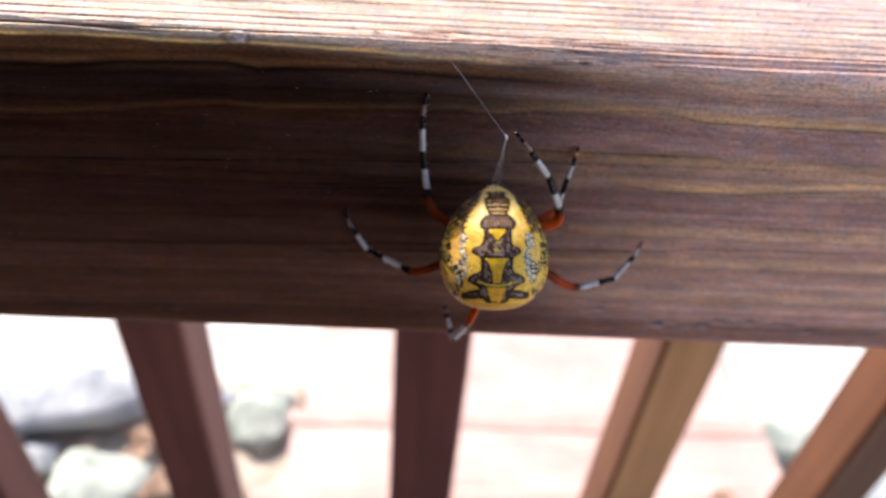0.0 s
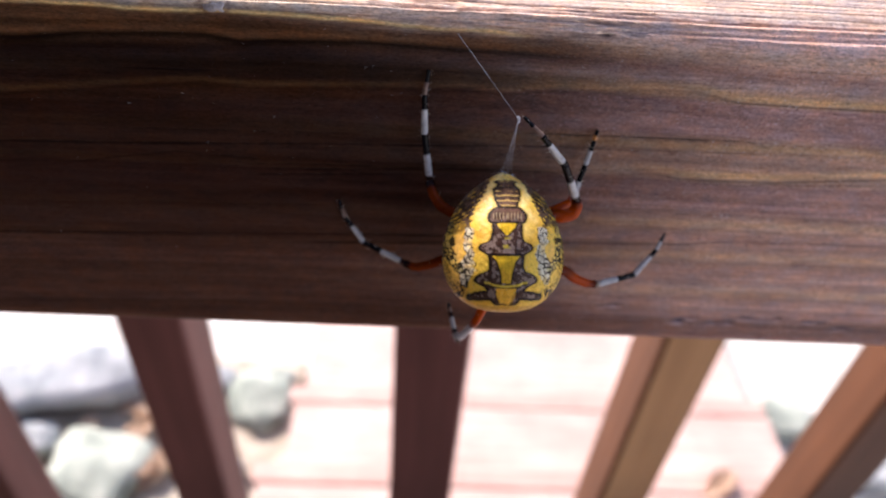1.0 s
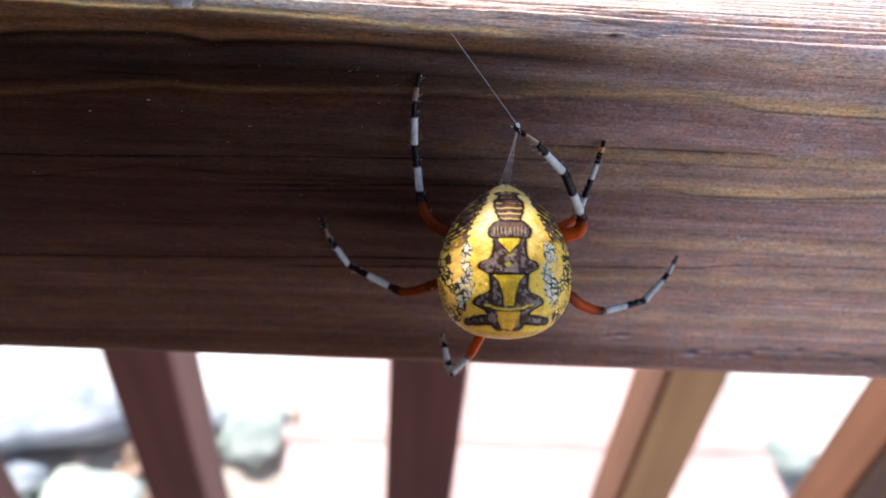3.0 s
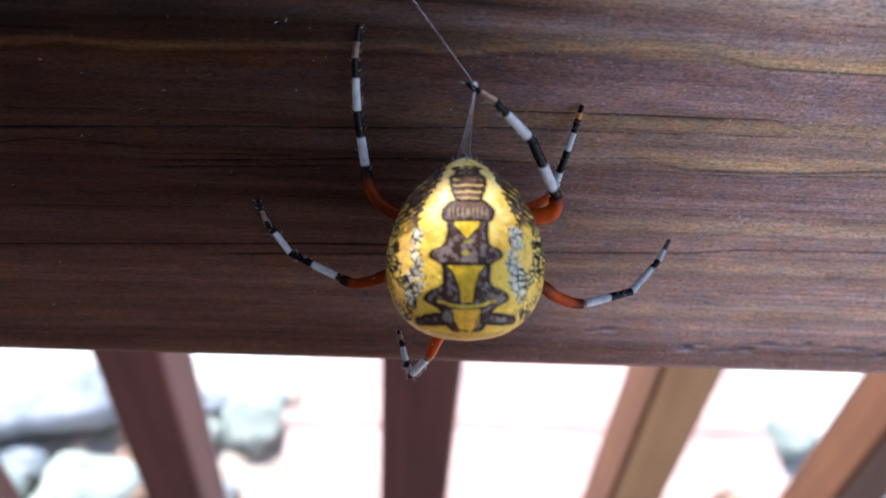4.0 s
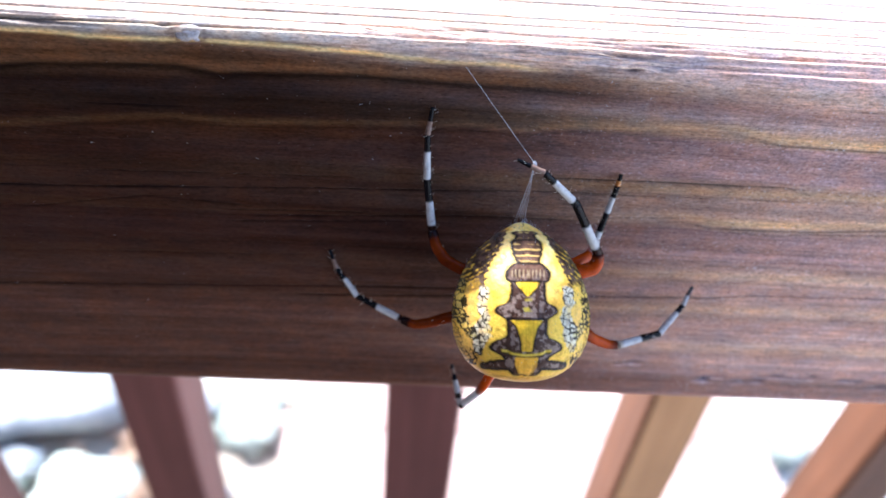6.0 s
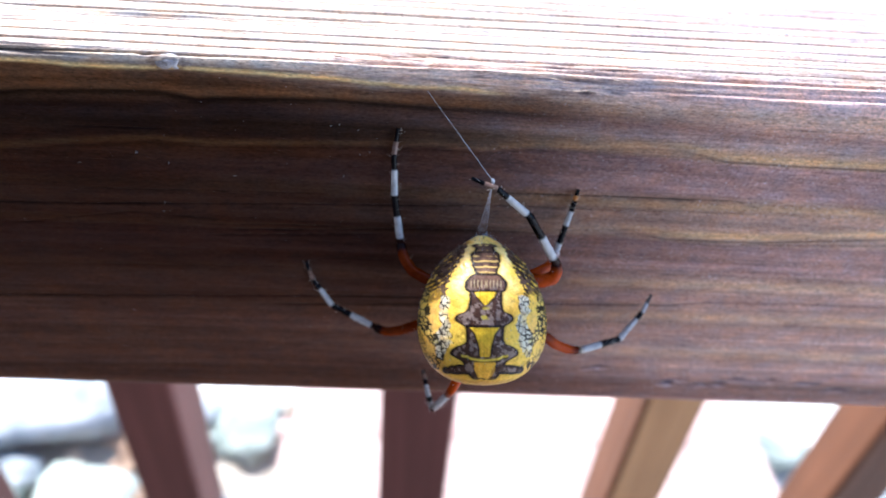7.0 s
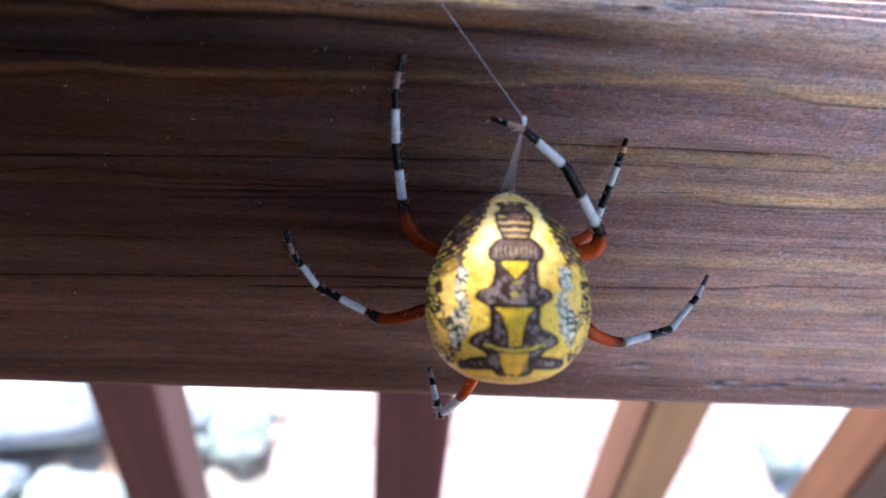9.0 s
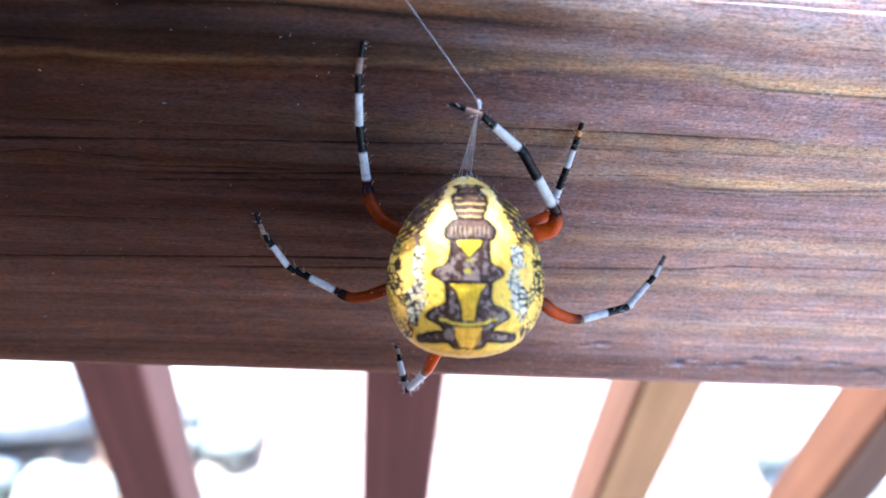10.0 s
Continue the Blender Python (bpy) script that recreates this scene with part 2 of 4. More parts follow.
# ---------------- the handrail ----------------
def handrail():
    """A flat board on its side supports: thick edge towards the deck, rubbed arris, raised grain, drying cracks. Side
    light and shade are in its colours. Millimetres inside.
    """
    T, DEEP = 38.3, 235.0
    near = np.arange(-62, 92, 0.3)
    x = np.concatenate([np.linspace(-1500, -62.5, 120), near, np.linspace(92.5, 850, 90)])
    # profile from the far top to the near top, down the near face, and under
    top = np.concatenate([np.linspace(DEEP, 30, 20), np.arange(29, 15.0, -0.12), np.arange(15.0, 3.0, -0.06)])
    arc = np.linspace(0, 1, 60)
    face = np.arange(3.0, T - 3.0, 0.1)
    under = np.concatenate([np.arange(3.2, 9, 0.6), np.linspace(10, DEEP, 14)])
    # s runs over the section: on top negative (how far back), on the face the depth below the top
    s = np.concatenate([-top, -3 + arc * 6, face, T - 3 + arc * 4.7, T + 2 + under])
    low_y = np.concatenate([np.zeros(len(top) + len(arc) + len(face)), 3 - 3 * np.cos(arc * math.pi / 2), under])
    low_z = np.concatenate([np.zeros(len(top) + len(arc) + len(face)), -(T - 3) - 3 * np.sin(arc * math.pi / 2), np.full(len(under), -T)])
    low_ny = np.concatenate([np.zeros(len(top) + len(arc) + len(face)), -np.cos(arc * math.pi / 2), np.zeros(len(under))])
    low_nz = np.concatenate([np.zeros(len(top) + len(arc) + len(face)), -np.sin(arc * math.pi / 2), -np.ones(len(under))])
    X, S = np.meshgrid(x, s)
    lower = S > T - 3 + 1e-6
    # the near top arris: crisp on the stained part, worn round where the stain is gone
    rt = 0.9 + 2.0 / (1 + np.exp(-(X - 16) / 4.0))
    turn = np.clip((S / rt + 1) / 2, 0, 1) * math.pi / 2
    PY = np.where(lower, low_y[:, None], np.where(S < -rt, -S, np.where(S > rt, 0, rt - rt * np.sin(turn))))
    PZ = np.where(lower, low_z[:, None], np.where(S < -rt, 0, np.where(S > rt, -S, -rt + rt * np.cos(turn))))
    NY = np.where(lower, low_ny[:, None], -np.sin(turn))
    NZ = np.where(lower, low_nz[:, None], np.cos(turn))
    wav = 0.9 * cloud(X / 34, S / 30, 5, 3) + 0.35 * cloud(X / 9, S / 12, 9, 2)

    def on(value, at, width):
        return 1 / (1 + np.exp(np.clip(-(value - at) / width, -40, 40)))

    def profile(depth, rows):
        """Colours across the board's edge: (depth, red, green, blue)."""
        d_, *rgb = zip(*rows)
        return np.stack([np.interp(depth, d_, c_) for c_ in rgb], -1)

    # the rings sink a little to the right, past a small knot
    sink = 0.38 * on(X, 25.2, 1.0) * (bell(S - 6.2, 2.5) + bell(S - 14.5, 3.0)) + 0.035 * np.clip(-X - 10, 0, 60)
    V = S + 0.28 * wav - sink
    band = cloud(X / 170, V / 2.6, 31, 3)
    fib = cloud(X / 16, S / 0.22, 41, 3)
    lines = cloud(X / 60, V / 0.42, 43, 3)
    # dark left, pale right: wear and side light both go into the colour
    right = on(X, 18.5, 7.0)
    # stained wood: near black under the arris, redder and paler towards the lower edge
    # the paling downwards puts bounced light into the colour; the rest is darkened for shade
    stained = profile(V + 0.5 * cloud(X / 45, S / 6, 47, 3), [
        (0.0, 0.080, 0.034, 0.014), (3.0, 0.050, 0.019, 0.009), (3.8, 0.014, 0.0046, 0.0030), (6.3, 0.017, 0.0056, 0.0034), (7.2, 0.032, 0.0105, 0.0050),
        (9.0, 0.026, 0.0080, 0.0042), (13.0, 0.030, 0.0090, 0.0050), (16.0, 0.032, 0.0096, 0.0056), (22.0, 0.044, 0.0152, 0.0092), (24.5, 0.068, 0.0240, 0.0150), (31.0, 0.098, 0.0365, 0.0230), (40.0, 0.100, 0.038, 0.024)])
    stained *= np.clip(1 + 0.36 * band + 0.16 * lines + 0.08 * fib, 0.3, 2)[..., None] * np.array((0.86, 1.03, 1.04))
    # greyed, worn wood with paler rings, lightened as if lit from the right
    worn_lit = profile(V + 0.3 * cloud(X / 28, S / 5, 49, 3), [
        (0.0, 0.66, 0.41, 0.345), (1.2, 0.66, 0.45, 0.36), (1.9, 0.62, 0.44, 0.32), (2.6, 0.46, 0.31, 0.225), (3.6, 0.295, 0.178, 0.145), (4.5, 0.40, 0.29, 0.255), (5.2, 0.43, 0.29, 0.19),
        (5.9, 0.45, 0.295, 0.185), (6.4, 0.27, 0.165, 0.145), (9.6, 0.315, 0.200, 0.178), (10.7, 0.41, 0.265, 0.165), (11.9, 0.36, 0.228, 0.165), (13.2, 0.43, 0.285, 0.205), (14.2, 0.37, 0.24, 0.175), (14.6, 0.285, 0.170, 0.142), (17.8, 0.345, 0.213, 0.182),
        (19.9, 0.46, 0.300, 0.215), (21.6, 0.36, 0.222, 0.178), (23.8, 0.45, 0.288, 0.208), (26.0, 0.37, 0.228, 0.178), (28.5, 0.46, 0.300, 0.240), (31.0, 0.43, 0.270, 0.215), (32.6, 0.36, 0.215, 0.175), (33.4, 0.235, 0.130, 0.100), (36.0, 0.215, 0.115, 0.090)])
    worn_lit *= 1.42 * np.clip(1 + 0.34 * band + 0.24 * lines + 0.10 * fib, 0.3, 2)[..., None] * np.array((1.0, 0.98, 1.02))
    wear_light = np.clip(0.012 + 0.93 * right**1.15 + (0.02 + 0.55 * right * (1 - right)) * cloud(X / 40, V / 1.8, 51, 4), 0, 1)[..., None]
    col = stained * (1 - wear_light) + worn_lit * wear_light
    hgt = 0.07 * band + 0.05 * lines + 0.03 * fib

    def paint(to, weight):
        w_ = np.clip(weight, 0, 1)[..., None]
        col[...] = col * (1 - w_) + np.array(to) * w_

    # pale latewood lines with a dark edge below: way along the board, half width, strength on the worn and on the stained part
    for xs, zs, x0, w, p, q in [((-62, -33, -25, -18, -13.6, -4, 3.8, 7.8, 12, 16, 20, 23.7, 25.6, 27.4, 33, 95), (9.6, 8.7, 7.6, 6.9, 7.1, 6.5, 6.15, 6.35, 5.75, 5.75, 5.2, 5.2, 5.65, 5.98, 6.05, 6.3), 24.6, 0.27, 1.0, 0.32),
                                ((-62, 4, 12, 18, 22, 24.5, 27, 33, 45, 95), (15.6, 14.9, 14.6, 13.9, 13.5, 14.05, 14.0, 13.9, 12.9, 11.5), 22.6, 0.36, 0.8, 0.12),
                                ((-62, 10, 25, 45, 95), (11.6, 11.1, 10.95, 10.75, 10.6), 14.0, 0.30, 0.35, 0.05), ((-62, 10, 25, 45, 95), (20.4, 20.0, 19.8, 19.6, 19.4), 18.0, 0.50, 0.30, 0.04),
                                ((-62, 10, 28, 45, 95), (24.6, 24.2, 24.0, 23.8, 23.6), 14.0, 0.55, 0.25, 0.05), ((-62, 10, 28, 45, 95), (29.4, 29.2, 29.0, 28.9, 28.6), 18.0, 0.7, 0.28, 0.05)]:
        line = np.interp(X, xs, zs) + 0.09 * cloud(X / 8, X * 0 + zs[0], 57, 3)
        amp = (q + (p - q) * on(X, x0, 1.2)) * np.clip(0.8 + 0.35 * fib + 0.35 * cloud(X / 14, X * 0 + zs[0] * 3, 59, 2), 0.1, 1)
        # dim at left, bright at right, with the same painted side light
        gold = np.array((0.13, 0.068, 0.027)) * (1 - right[..., None]) + np.array((0.86, 0.56, 0.27)) * right[..., None]
        g = (bell(S - line, w) * amp)[..., None]
        col[...] = col * (1 - g) + gold * g
        col *= 1 - np.clip(0.85 * bell(S - line - 1.75 * w, 0.42 * w) * amp, 0, 1)[..., None]
        hgt += 0.07 * g[..., 0]
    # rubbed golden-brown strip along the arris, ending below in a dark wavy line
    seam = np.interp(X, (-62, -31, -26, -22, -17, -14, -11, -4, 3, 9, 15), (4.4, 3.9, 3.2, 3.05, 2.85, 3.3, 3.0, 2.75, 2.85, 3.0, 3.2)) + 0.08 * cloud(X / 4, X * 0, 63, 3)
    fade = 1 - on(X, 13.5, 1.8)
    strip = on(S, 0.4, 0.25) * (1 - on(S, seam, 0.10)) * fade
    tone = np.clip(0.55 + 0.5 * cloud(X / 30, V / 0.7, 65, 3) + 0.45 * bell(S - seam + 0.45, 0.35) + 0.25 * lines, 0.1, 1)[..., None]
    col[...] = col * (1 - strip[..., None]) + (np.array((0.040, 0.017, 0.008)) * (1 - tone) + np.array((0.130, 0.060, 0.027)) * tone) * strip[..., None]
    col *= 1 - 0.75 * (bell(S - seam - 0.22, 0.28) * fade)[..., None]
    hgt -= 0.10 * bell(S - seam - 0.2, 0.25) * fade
    # drying cracks: way along the board, half width, strength
    for xs, zs, w, p in [((10, 12.6, 17, 27.8, 30), (10.6, 10.5, 10.45, 10.3, 10.3), 0.10, 1.0), ((2, 11.7, 23, 33.6), (12.3, 11.8, 11.7, 11.55), 0.07, 0.75), ((15.5, 19, 23), (14.1, 13.9, 13.7), 0.07, 0.7), ((26, 31, 45, 70), (14.95, 14.95, 14.3, 13.4), 0.10, 0.7),
                         ((-62, -24, -7, 2.5), (15.1, 13.6, 12.7, 12.3), 0.10, 1.0), ((-25, -14, -4), (12.1, 11.7, 11.4), 0.06, 0.6), ((-14, -9, -4), (15.2, 15.05, 14.85), 0.08, 1.0), ((-13.2, -6.3), (15.75, 15.35), 0.07, 0.9), ((-14.5, -8, -1.5), (16.4, 16.0, 15.6), 0.08, 0.9),
                         ((-31, -21, -16, -13), (16.1, 14.3, 14.55, 14.8), 0.12, 0.6), ((-9, 4, 13), (15.55, 14.7, 14.6), 0.14, 0.7), ((-62, -27, -7, 5), (25.6, 24.25, 23.25, 22.8), 0.09, 1.0), ((-10, 5, 8), (24.4, 23.75, 23.6), 0.13, 1.0),
                         ((14, 27, 31, 39, 60), (23.1, 22.6, 22.05, 21.85, 21.4), 0.10, 0.75), ((-24, -17), (6.3, 6.15), 0.10, 0.8), ((20, 34, 60), (18.4, 18.0, 17.5), 0.07, 0.4), ((22, 40, 70), (26.9, 26.6, 26.2), 0.08, 0.4), ((30, 45, 60), (3.3, 3.25, 3.4), 0.09, 0.5), ((-30, -12, -8), (20.4, 19.8, 19.6), 0.06, 0.4)]:
        off = 0.07 * cloud(X / 9, X * 0 + zs[0], 61, 3)
        g = bell(S - np.interp(X, xs, zs) - off, 0.72 * w * (1 + 0.6 * lattice(X / 3, X * 0 + zs[0], 71))) * on(X, xs[0], 0.5) * (1 - on(X, xs[-1], 0.5)) * p
        col *= 1 - 0.88 * np.clip(g, 0, 1)[..., None]
        hgt -= 0.16 * g
    # bruises and small knots near the lower edge
    for kx, kz, rx, rz, p in [(30.0, 33.7, 0.9, 0.5, 0.8), (31.2, 33.1, 0.7, 0.4, 0.7), (33.5, 33.8, 1.1, 0.4, 0.6), (35.6, 33.6, 0.7, 0.4, 0.7), (37.0, 32.8, 1.5, 0.45, 0.7), (40.5, 32.8, 1.5, 0.5, 0.65), (44.6, 33.0, 1.5, 0.4, 0.6), (22.3, 31.5, 0.8, 0.4, 0.7), (20.9, 31.9, 0.5, 0.25, 0.5), (40.3, 24.5, 1.0, 0.4, 0.4), (48.3, 33.9, 1.2, 0.4, 0.6)]:
        g = np.exp(-(((X - kx + 0.5 * cloud(X, S, 81)) / rx) ** 2) - ((S - kz + 0.2 * cloud(X * 1.3, S, 85)) / rz) ** 2) * p * np.clip(0.8 + cloud(X * 1.2, S * 1.5, 83), 0, 1)
        paint((0.060, 0.048, 0.075), np.clip(1.25 * g, 0, 0.95))
        hgt -= 0.18 * g
        paint((0.70, 0.56, 0.58), 0.6 * np.exp(-(((X - kx) / rx) ** 2) - ((S - kz - 1.1 * rz) / (0.35 * rz)) ** 2) * p)
    # the top: bare, bleached, with raised ridges between dark furrows; smoother and pinker far back on the worn side
    rim = 0.75 - 0.55 * right + 0.25 * cloud(X / 5, S * 0, 91, 3)
    up = 1 - on(S, rim, 0.22)
    drift = S + 0.022 * (X - 5) + 0.55 * cloud(X / 120, S / 6, 107, 2) + 0.07 * cloud(X / 10, S, 109, 2)
    lane = np.mod(drift / 1.52, 1.0) - 0.5
    smooth_ = on(-S, 9.5 + 2.0 * cloud(X / 60, S * 0, 97, 2), 0.8) * on(X, 16, 5)
    keep = np.clip(0.85 + 1.0 * cloud(X / 55, drift / 1.52, 113, 3), 0.15, 1) * (1 - 0.7 * smooth_)
    wide = 0.125 + 0.06 * cloud(X / 18, drift / 1.5, 115, 2)
    groove = np.clip(1.6 * bell(lane, np.clip(wide, 0.06, 0.25)) * keep, 0, 1)
    fine_ = np.clip(1 - np.abs(cloud(X / 70, drift / 0.42, 101, 2)) * 7, 0, 1) * np.clip(0.2 + 1.0 * cloud(X / 22, S / 2, 103, 2), 0, 0.7) * (1 - 0.6 * smooth_)
    groove = np.clip(np.maximum(groove, 0.75 * fine_), 0, 1) * (1 - 0.8 * bell(S + 0.5, 1.3) * on(X, 17, 3))
    ridge = bell(lane - 0.33, 0.16) + bell(lane + 0.67, 0.16)
    bare = np.array((0.565, 0.475, 0.385)) * (1 + 0.16 * fib + 0.40 * ridge)[..., None]
    pk = np.clip(0.08 + 0.55 * right + 0.45 * cloud(X / 25, drift / 1.2, 111, 3) - 0.35 * ridge + 0.3 * smooth_, 0, 0.9)[..., None]
    bare = bare * (1 - pk) + np.array((0.53, 0.41, 0.375)) * pk * (1 + 0.15 * fib)[..., None]
    yl = np.clip(bell(lane - 0.15, 0.07) * 0.75 * keep, 0, 1)[..., None]
    bare = bare * (1 - yl) + np.array((0.52, 0.37, 0.13)) * yl
    bare = bare * (1 - 0.78 * groove[..., None]) + np.array((0.062, 0.046, 0.046)) * 0.78 * groove[..., None]
    col[...] = col * (1 - up[..., None]) + bare * up[..., None]
    hgt += up * (0.12 * ridge - 0.42 * groove)
    # torn fibres along the arris beside the thread
    torn = on(S, -2.3, 0.25) * (1 - on(S, 1.3 + 0.5 * right, 0.3)) * on(X, -4, 3) * (1 - 0.65 * on(X, 22, 3))
    shred = cloud(X / 3.4, S / 0.17, 127, 3)
    g = torn * np.clip(shred * 3.0 - 0.45, 0, 1)
    paint((0.74, 0.54, 0.45), 0.75 * torn)
    paint((0.80, 0.63, 0.50), torn * np.clip(-shred * 2.0 - 0.2, 0, 0.8))
    paint((0.060, 0.032, 0.032), 0.7 * g)
    hgt += torn * (-0.07 * np.clip(shred * 2, -1, 1) - 0.06)
    # reddish wood on the rounded part of the arris
    paint((0.78, 0.50, 0.44), 0.75 * bell(S + 0.4, 1.1) * on(X, 20, 3) * np.clip(0.8 + 0.5 * cloud(X / 4, S / 0.6, 117, 3), 0, 1))
    # a pale lip under the torn and the bare wood
    lip = bell(S - rim - 0.35 - 0.5 * on(X, -2, 2) * (1 - on(X, 15, 2)), 0.16) * (1 - on(X, 14, 2)) * np.clip(0.55 + 1.2 * cloud(X / 12, X * 0, 129, 3), 0, 1)
    paint((0.80, 0.56, 0.24), 0.9 * lip)
    hgt += 0.08 * lip
    # gouges: along, over the edge, half sizes, depth
    for gx, gz, rx, rz, p in [(-25.5, 0.15, 4.6, 0.26, 1.0), (4.2, -2.55, 3.0, 0.24, 1.0), (1.6, -1.6, 1.6, 0.22, 0.8), (14.9, 0.95, 0.5, 0.25, 1.0), (17.2, 0.8, 0.7, 0.16, 0.7), (10.0, -1.75, 5.0, 0.14, 0.7), (21.0, -1.7, 6.0, 0.16, 0.35), (-17.3, -0.15, 0.5, 0.3, 0.8)]:
        g = np.exp(-np.abs((X - gx) / rx) ** 3 - ((S - gz - 0.012 * (X - gx) - 0.10 * cloud(X / 1.5, S * 0, 131, 2)) / rz) ** 2) * p
        paint((0.022, 0.016, 0.028), 0.93 * g)
        hgt -= 0.25 * g
    # worn arris
    wear = bell(S - 0.5, 2.4) * (0.3 + 0.7 * (1 - right))
    hgt -= wear * 0.16 * np.clip(0.3 + cloud(X / 9, S / 1.5, 121, 4), 0, 1)
    # dark ring round the resin on the arris
    r_ = np.hypot((X + 15.6) / 1.15, (S - 0.50) / 0.75) + 0.22 * cloud(X * 1.2, S * 1.2, 123, 3)
    paint((0.14, 0.085, 0.07), 0.8 * bell(r_ - 1.0, 0.16))
    edge = np.clip(848 - X, 0, 1) * np.clip(X + 1498, 0, 1)
    P = np.stack([X, PY + NY * hgt * edge, PZ + NZ * hgt * edge], -1) / 1000
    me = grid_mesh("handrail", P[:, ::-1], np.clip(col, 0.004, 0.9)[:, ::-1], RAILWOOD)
    # close the far side and ends
    ob = new("handrail", me)
    ob.location.z = RAIL
    bm = bmesh.new()
    bm.from_mesh(me)
    bmesh.ops.holes_fill(bm, edges=[e_ for e_ in bm.edges if e_.is_boundary], sides=0)
    bm.to_mesh(me)
    bm.free()
    bm = bmesh.new()
    bmesh.ops.create_icosphere(bm, subdivisions=4, radius=1.0)
    for v_ in bm.verts:
        q = v_.co.copy()
        v_.co = Vector((q.x * 0.95, q.y * 0.52, q.z * 0.34)) * (1 + 0.35 * noise.noise(q * 1.7) + 0.12 * noise.noise(q * 6)) / 1000
    for f_ in bm.faces:
        f_.smooth = True
    part("resin", bm, RESIN, ob, "greyish lump of dried resin").matrix_basis = pose(-0.0156, 0.00032, -0.00066, 48, 0, 0)
    # loose slivers lifted along the torn arris
    rnd = random.Random(5)
    bm = bmesh.new()
    for _ in range(90):
        x0, q = rnd.uniform(-6, 24), rnd.uniform(-2.3, 1.0)
        y_, z_ = (-q, 0.03) if q < 0 else (-0.03 - 0.06 * q, -q)
        ln, w_ = rnd.uniform(0.4, 1.7), rnd.uniform(0.018, 0.045)
        m = pose(x0 / 1000, y_ / 1000, z_ / 1000, rnd.uniform(0, 90), rnd.uniform(-5, 7), rnd.uniform(-4, 4)) @ pose(0, 0, 0, 0, 90, 0)
        bmesh.ops.create_cone(bm, cap_ends=True, segments=4, radius1=w_ / 1000, radius2=w_ / 4000, depth=ln / 1000, matrix=m)
    tagged(part("torn_edge", bm, SLIVER, ob, "pale torn wood fibres"), kind="stuff")
    return tagged(ob, "thick weathered brown-stained wooden handrail board with bleached grainy top", "handrail")


handrail()


# ---------------- balusters, deck, steps, ground, unseen light blockers ---
def balusters():
    """Square sticks at an even pitch; those further along the rail are red-brown, one with light painted on its front.
    """
    made = {}
    for i in range(-8, 7):
        kind_, mat, look_ = ("dark", BALUSTERWOOD, "square dark purplish-brown stained wooden baluster under the handrail")
        if i == 0:
            kind_, look_ = "thick", "thicker square purplish-brown wooden baluster, standing slightly twisted"
        elif i == 1:
            kind_, mat, look_ = ("faded", REDWOOD, "square baluster with red-brown sides and an olive front face painted brighter, as if lit")
        elif i > 1:
            kind_, mat, look_ = ("brown", REDWOOD, "square red-brown stained wooden baluster under the handrail")
        at = pose(0.0157, 0.187, RAIL - 0.0383, 0, 0, -8) if i == 0 else pose(0.0104 + 0.1278 * i, 0.187, RAIL - 0.0383)
        if kind_ in made:
            copy_thing(made[kind_], at)
            continue
        ob = made[kind_] = mesh_object("baluster", box((0.037 if i == 0 else 0.0308, 0.034, 0.912), (0, 0, -0.456), 0.0025, 3), mat)
        # only the near face gets the brighter, lit-looking colour
        if kind_ == "faded":
            ob.data.materials.append(LITWOOD)
            for f_ in ob.data.polygons:
                f_.material_index = int(f_.normal.y < -0.97)
        ob.matrix_basis = at
        tagged(ob, look_, "baluster", "balusters under the handrail")


balusters()
sub = mesh_object("sub_rail", box((2.35, 0.036, 0.089), (-0.325, 0, 0), 0.003), BALUSTERWOOD)
sub.location = (0, 0.152, RAIL - 0.0383 - 0.0445)
tagged(sub, "brown stained wooden rail that carries the balusters", "rail")
low = mesh_object("bottom_rail", box((2.35, 0.036, 0.089), (-0.325, 0, 0), 0.003), BALUSTERWOOD)
low.location = (0, 0.152, 0.12)
tagged(low, "brown stained wooden bottom rail of the balustrade", "rail")


def boards(parent, name, x0, x1, y0, n, pitch, width, thick, z, mat, seed):
    rnd = random.Random(seed)
    me = None
    for i in range(n):
        if me is None:
            ob = mesh_object(name, box((x1 - x0, width, thick), (0, 0, -thick / 2), 0.004, 2), mat, parent)
            me = ob.data
        else:
            ob = new(name, me)
            ob.parent = parent
        ob.location = ((x0 + x1) / 2 + rnd.uniform(-0.004, 0.004), y0 + pitch * (i + 0.5), z + rnd.uniform(-0.0015, 0.0015))


ground = mesh_object("ground", box((3000, 3000, 0.2), (0, 0, -0.1), 0), CONCRETE)
ground.location.z = -0.26
tagged(ground, "pale sunlit ground", "ground", kind="structure")

deck = mesh_object("deck", box((4.84, 3.7, 0.15), (-2.08, -1.60, -0.111), 0), SIDING)
tagged(deck, "reddish-brown stained wooden porch deck", "deck", kind="structure")
boards(deck, "plank", -4.5, 0.34, -3.278, 24, 0.146, 0.14, 0.035, 0.0, DECKWOOD, 3)

# unseen slab, added to throw sunlight back onto the rail's right part
patio = mesh_object("patio", box((5.0, 3.7, 0.25), (2.845, -1.60, -0.125), 0.004), CONCRETE)
tagged(patio, "unseen pale concrete slab added beside the deck to bounce light", "patio", kind="structure")

steps = new("steps")
tagged(steps, "low wooden steps of pale reddish boards in full sun", "steps")
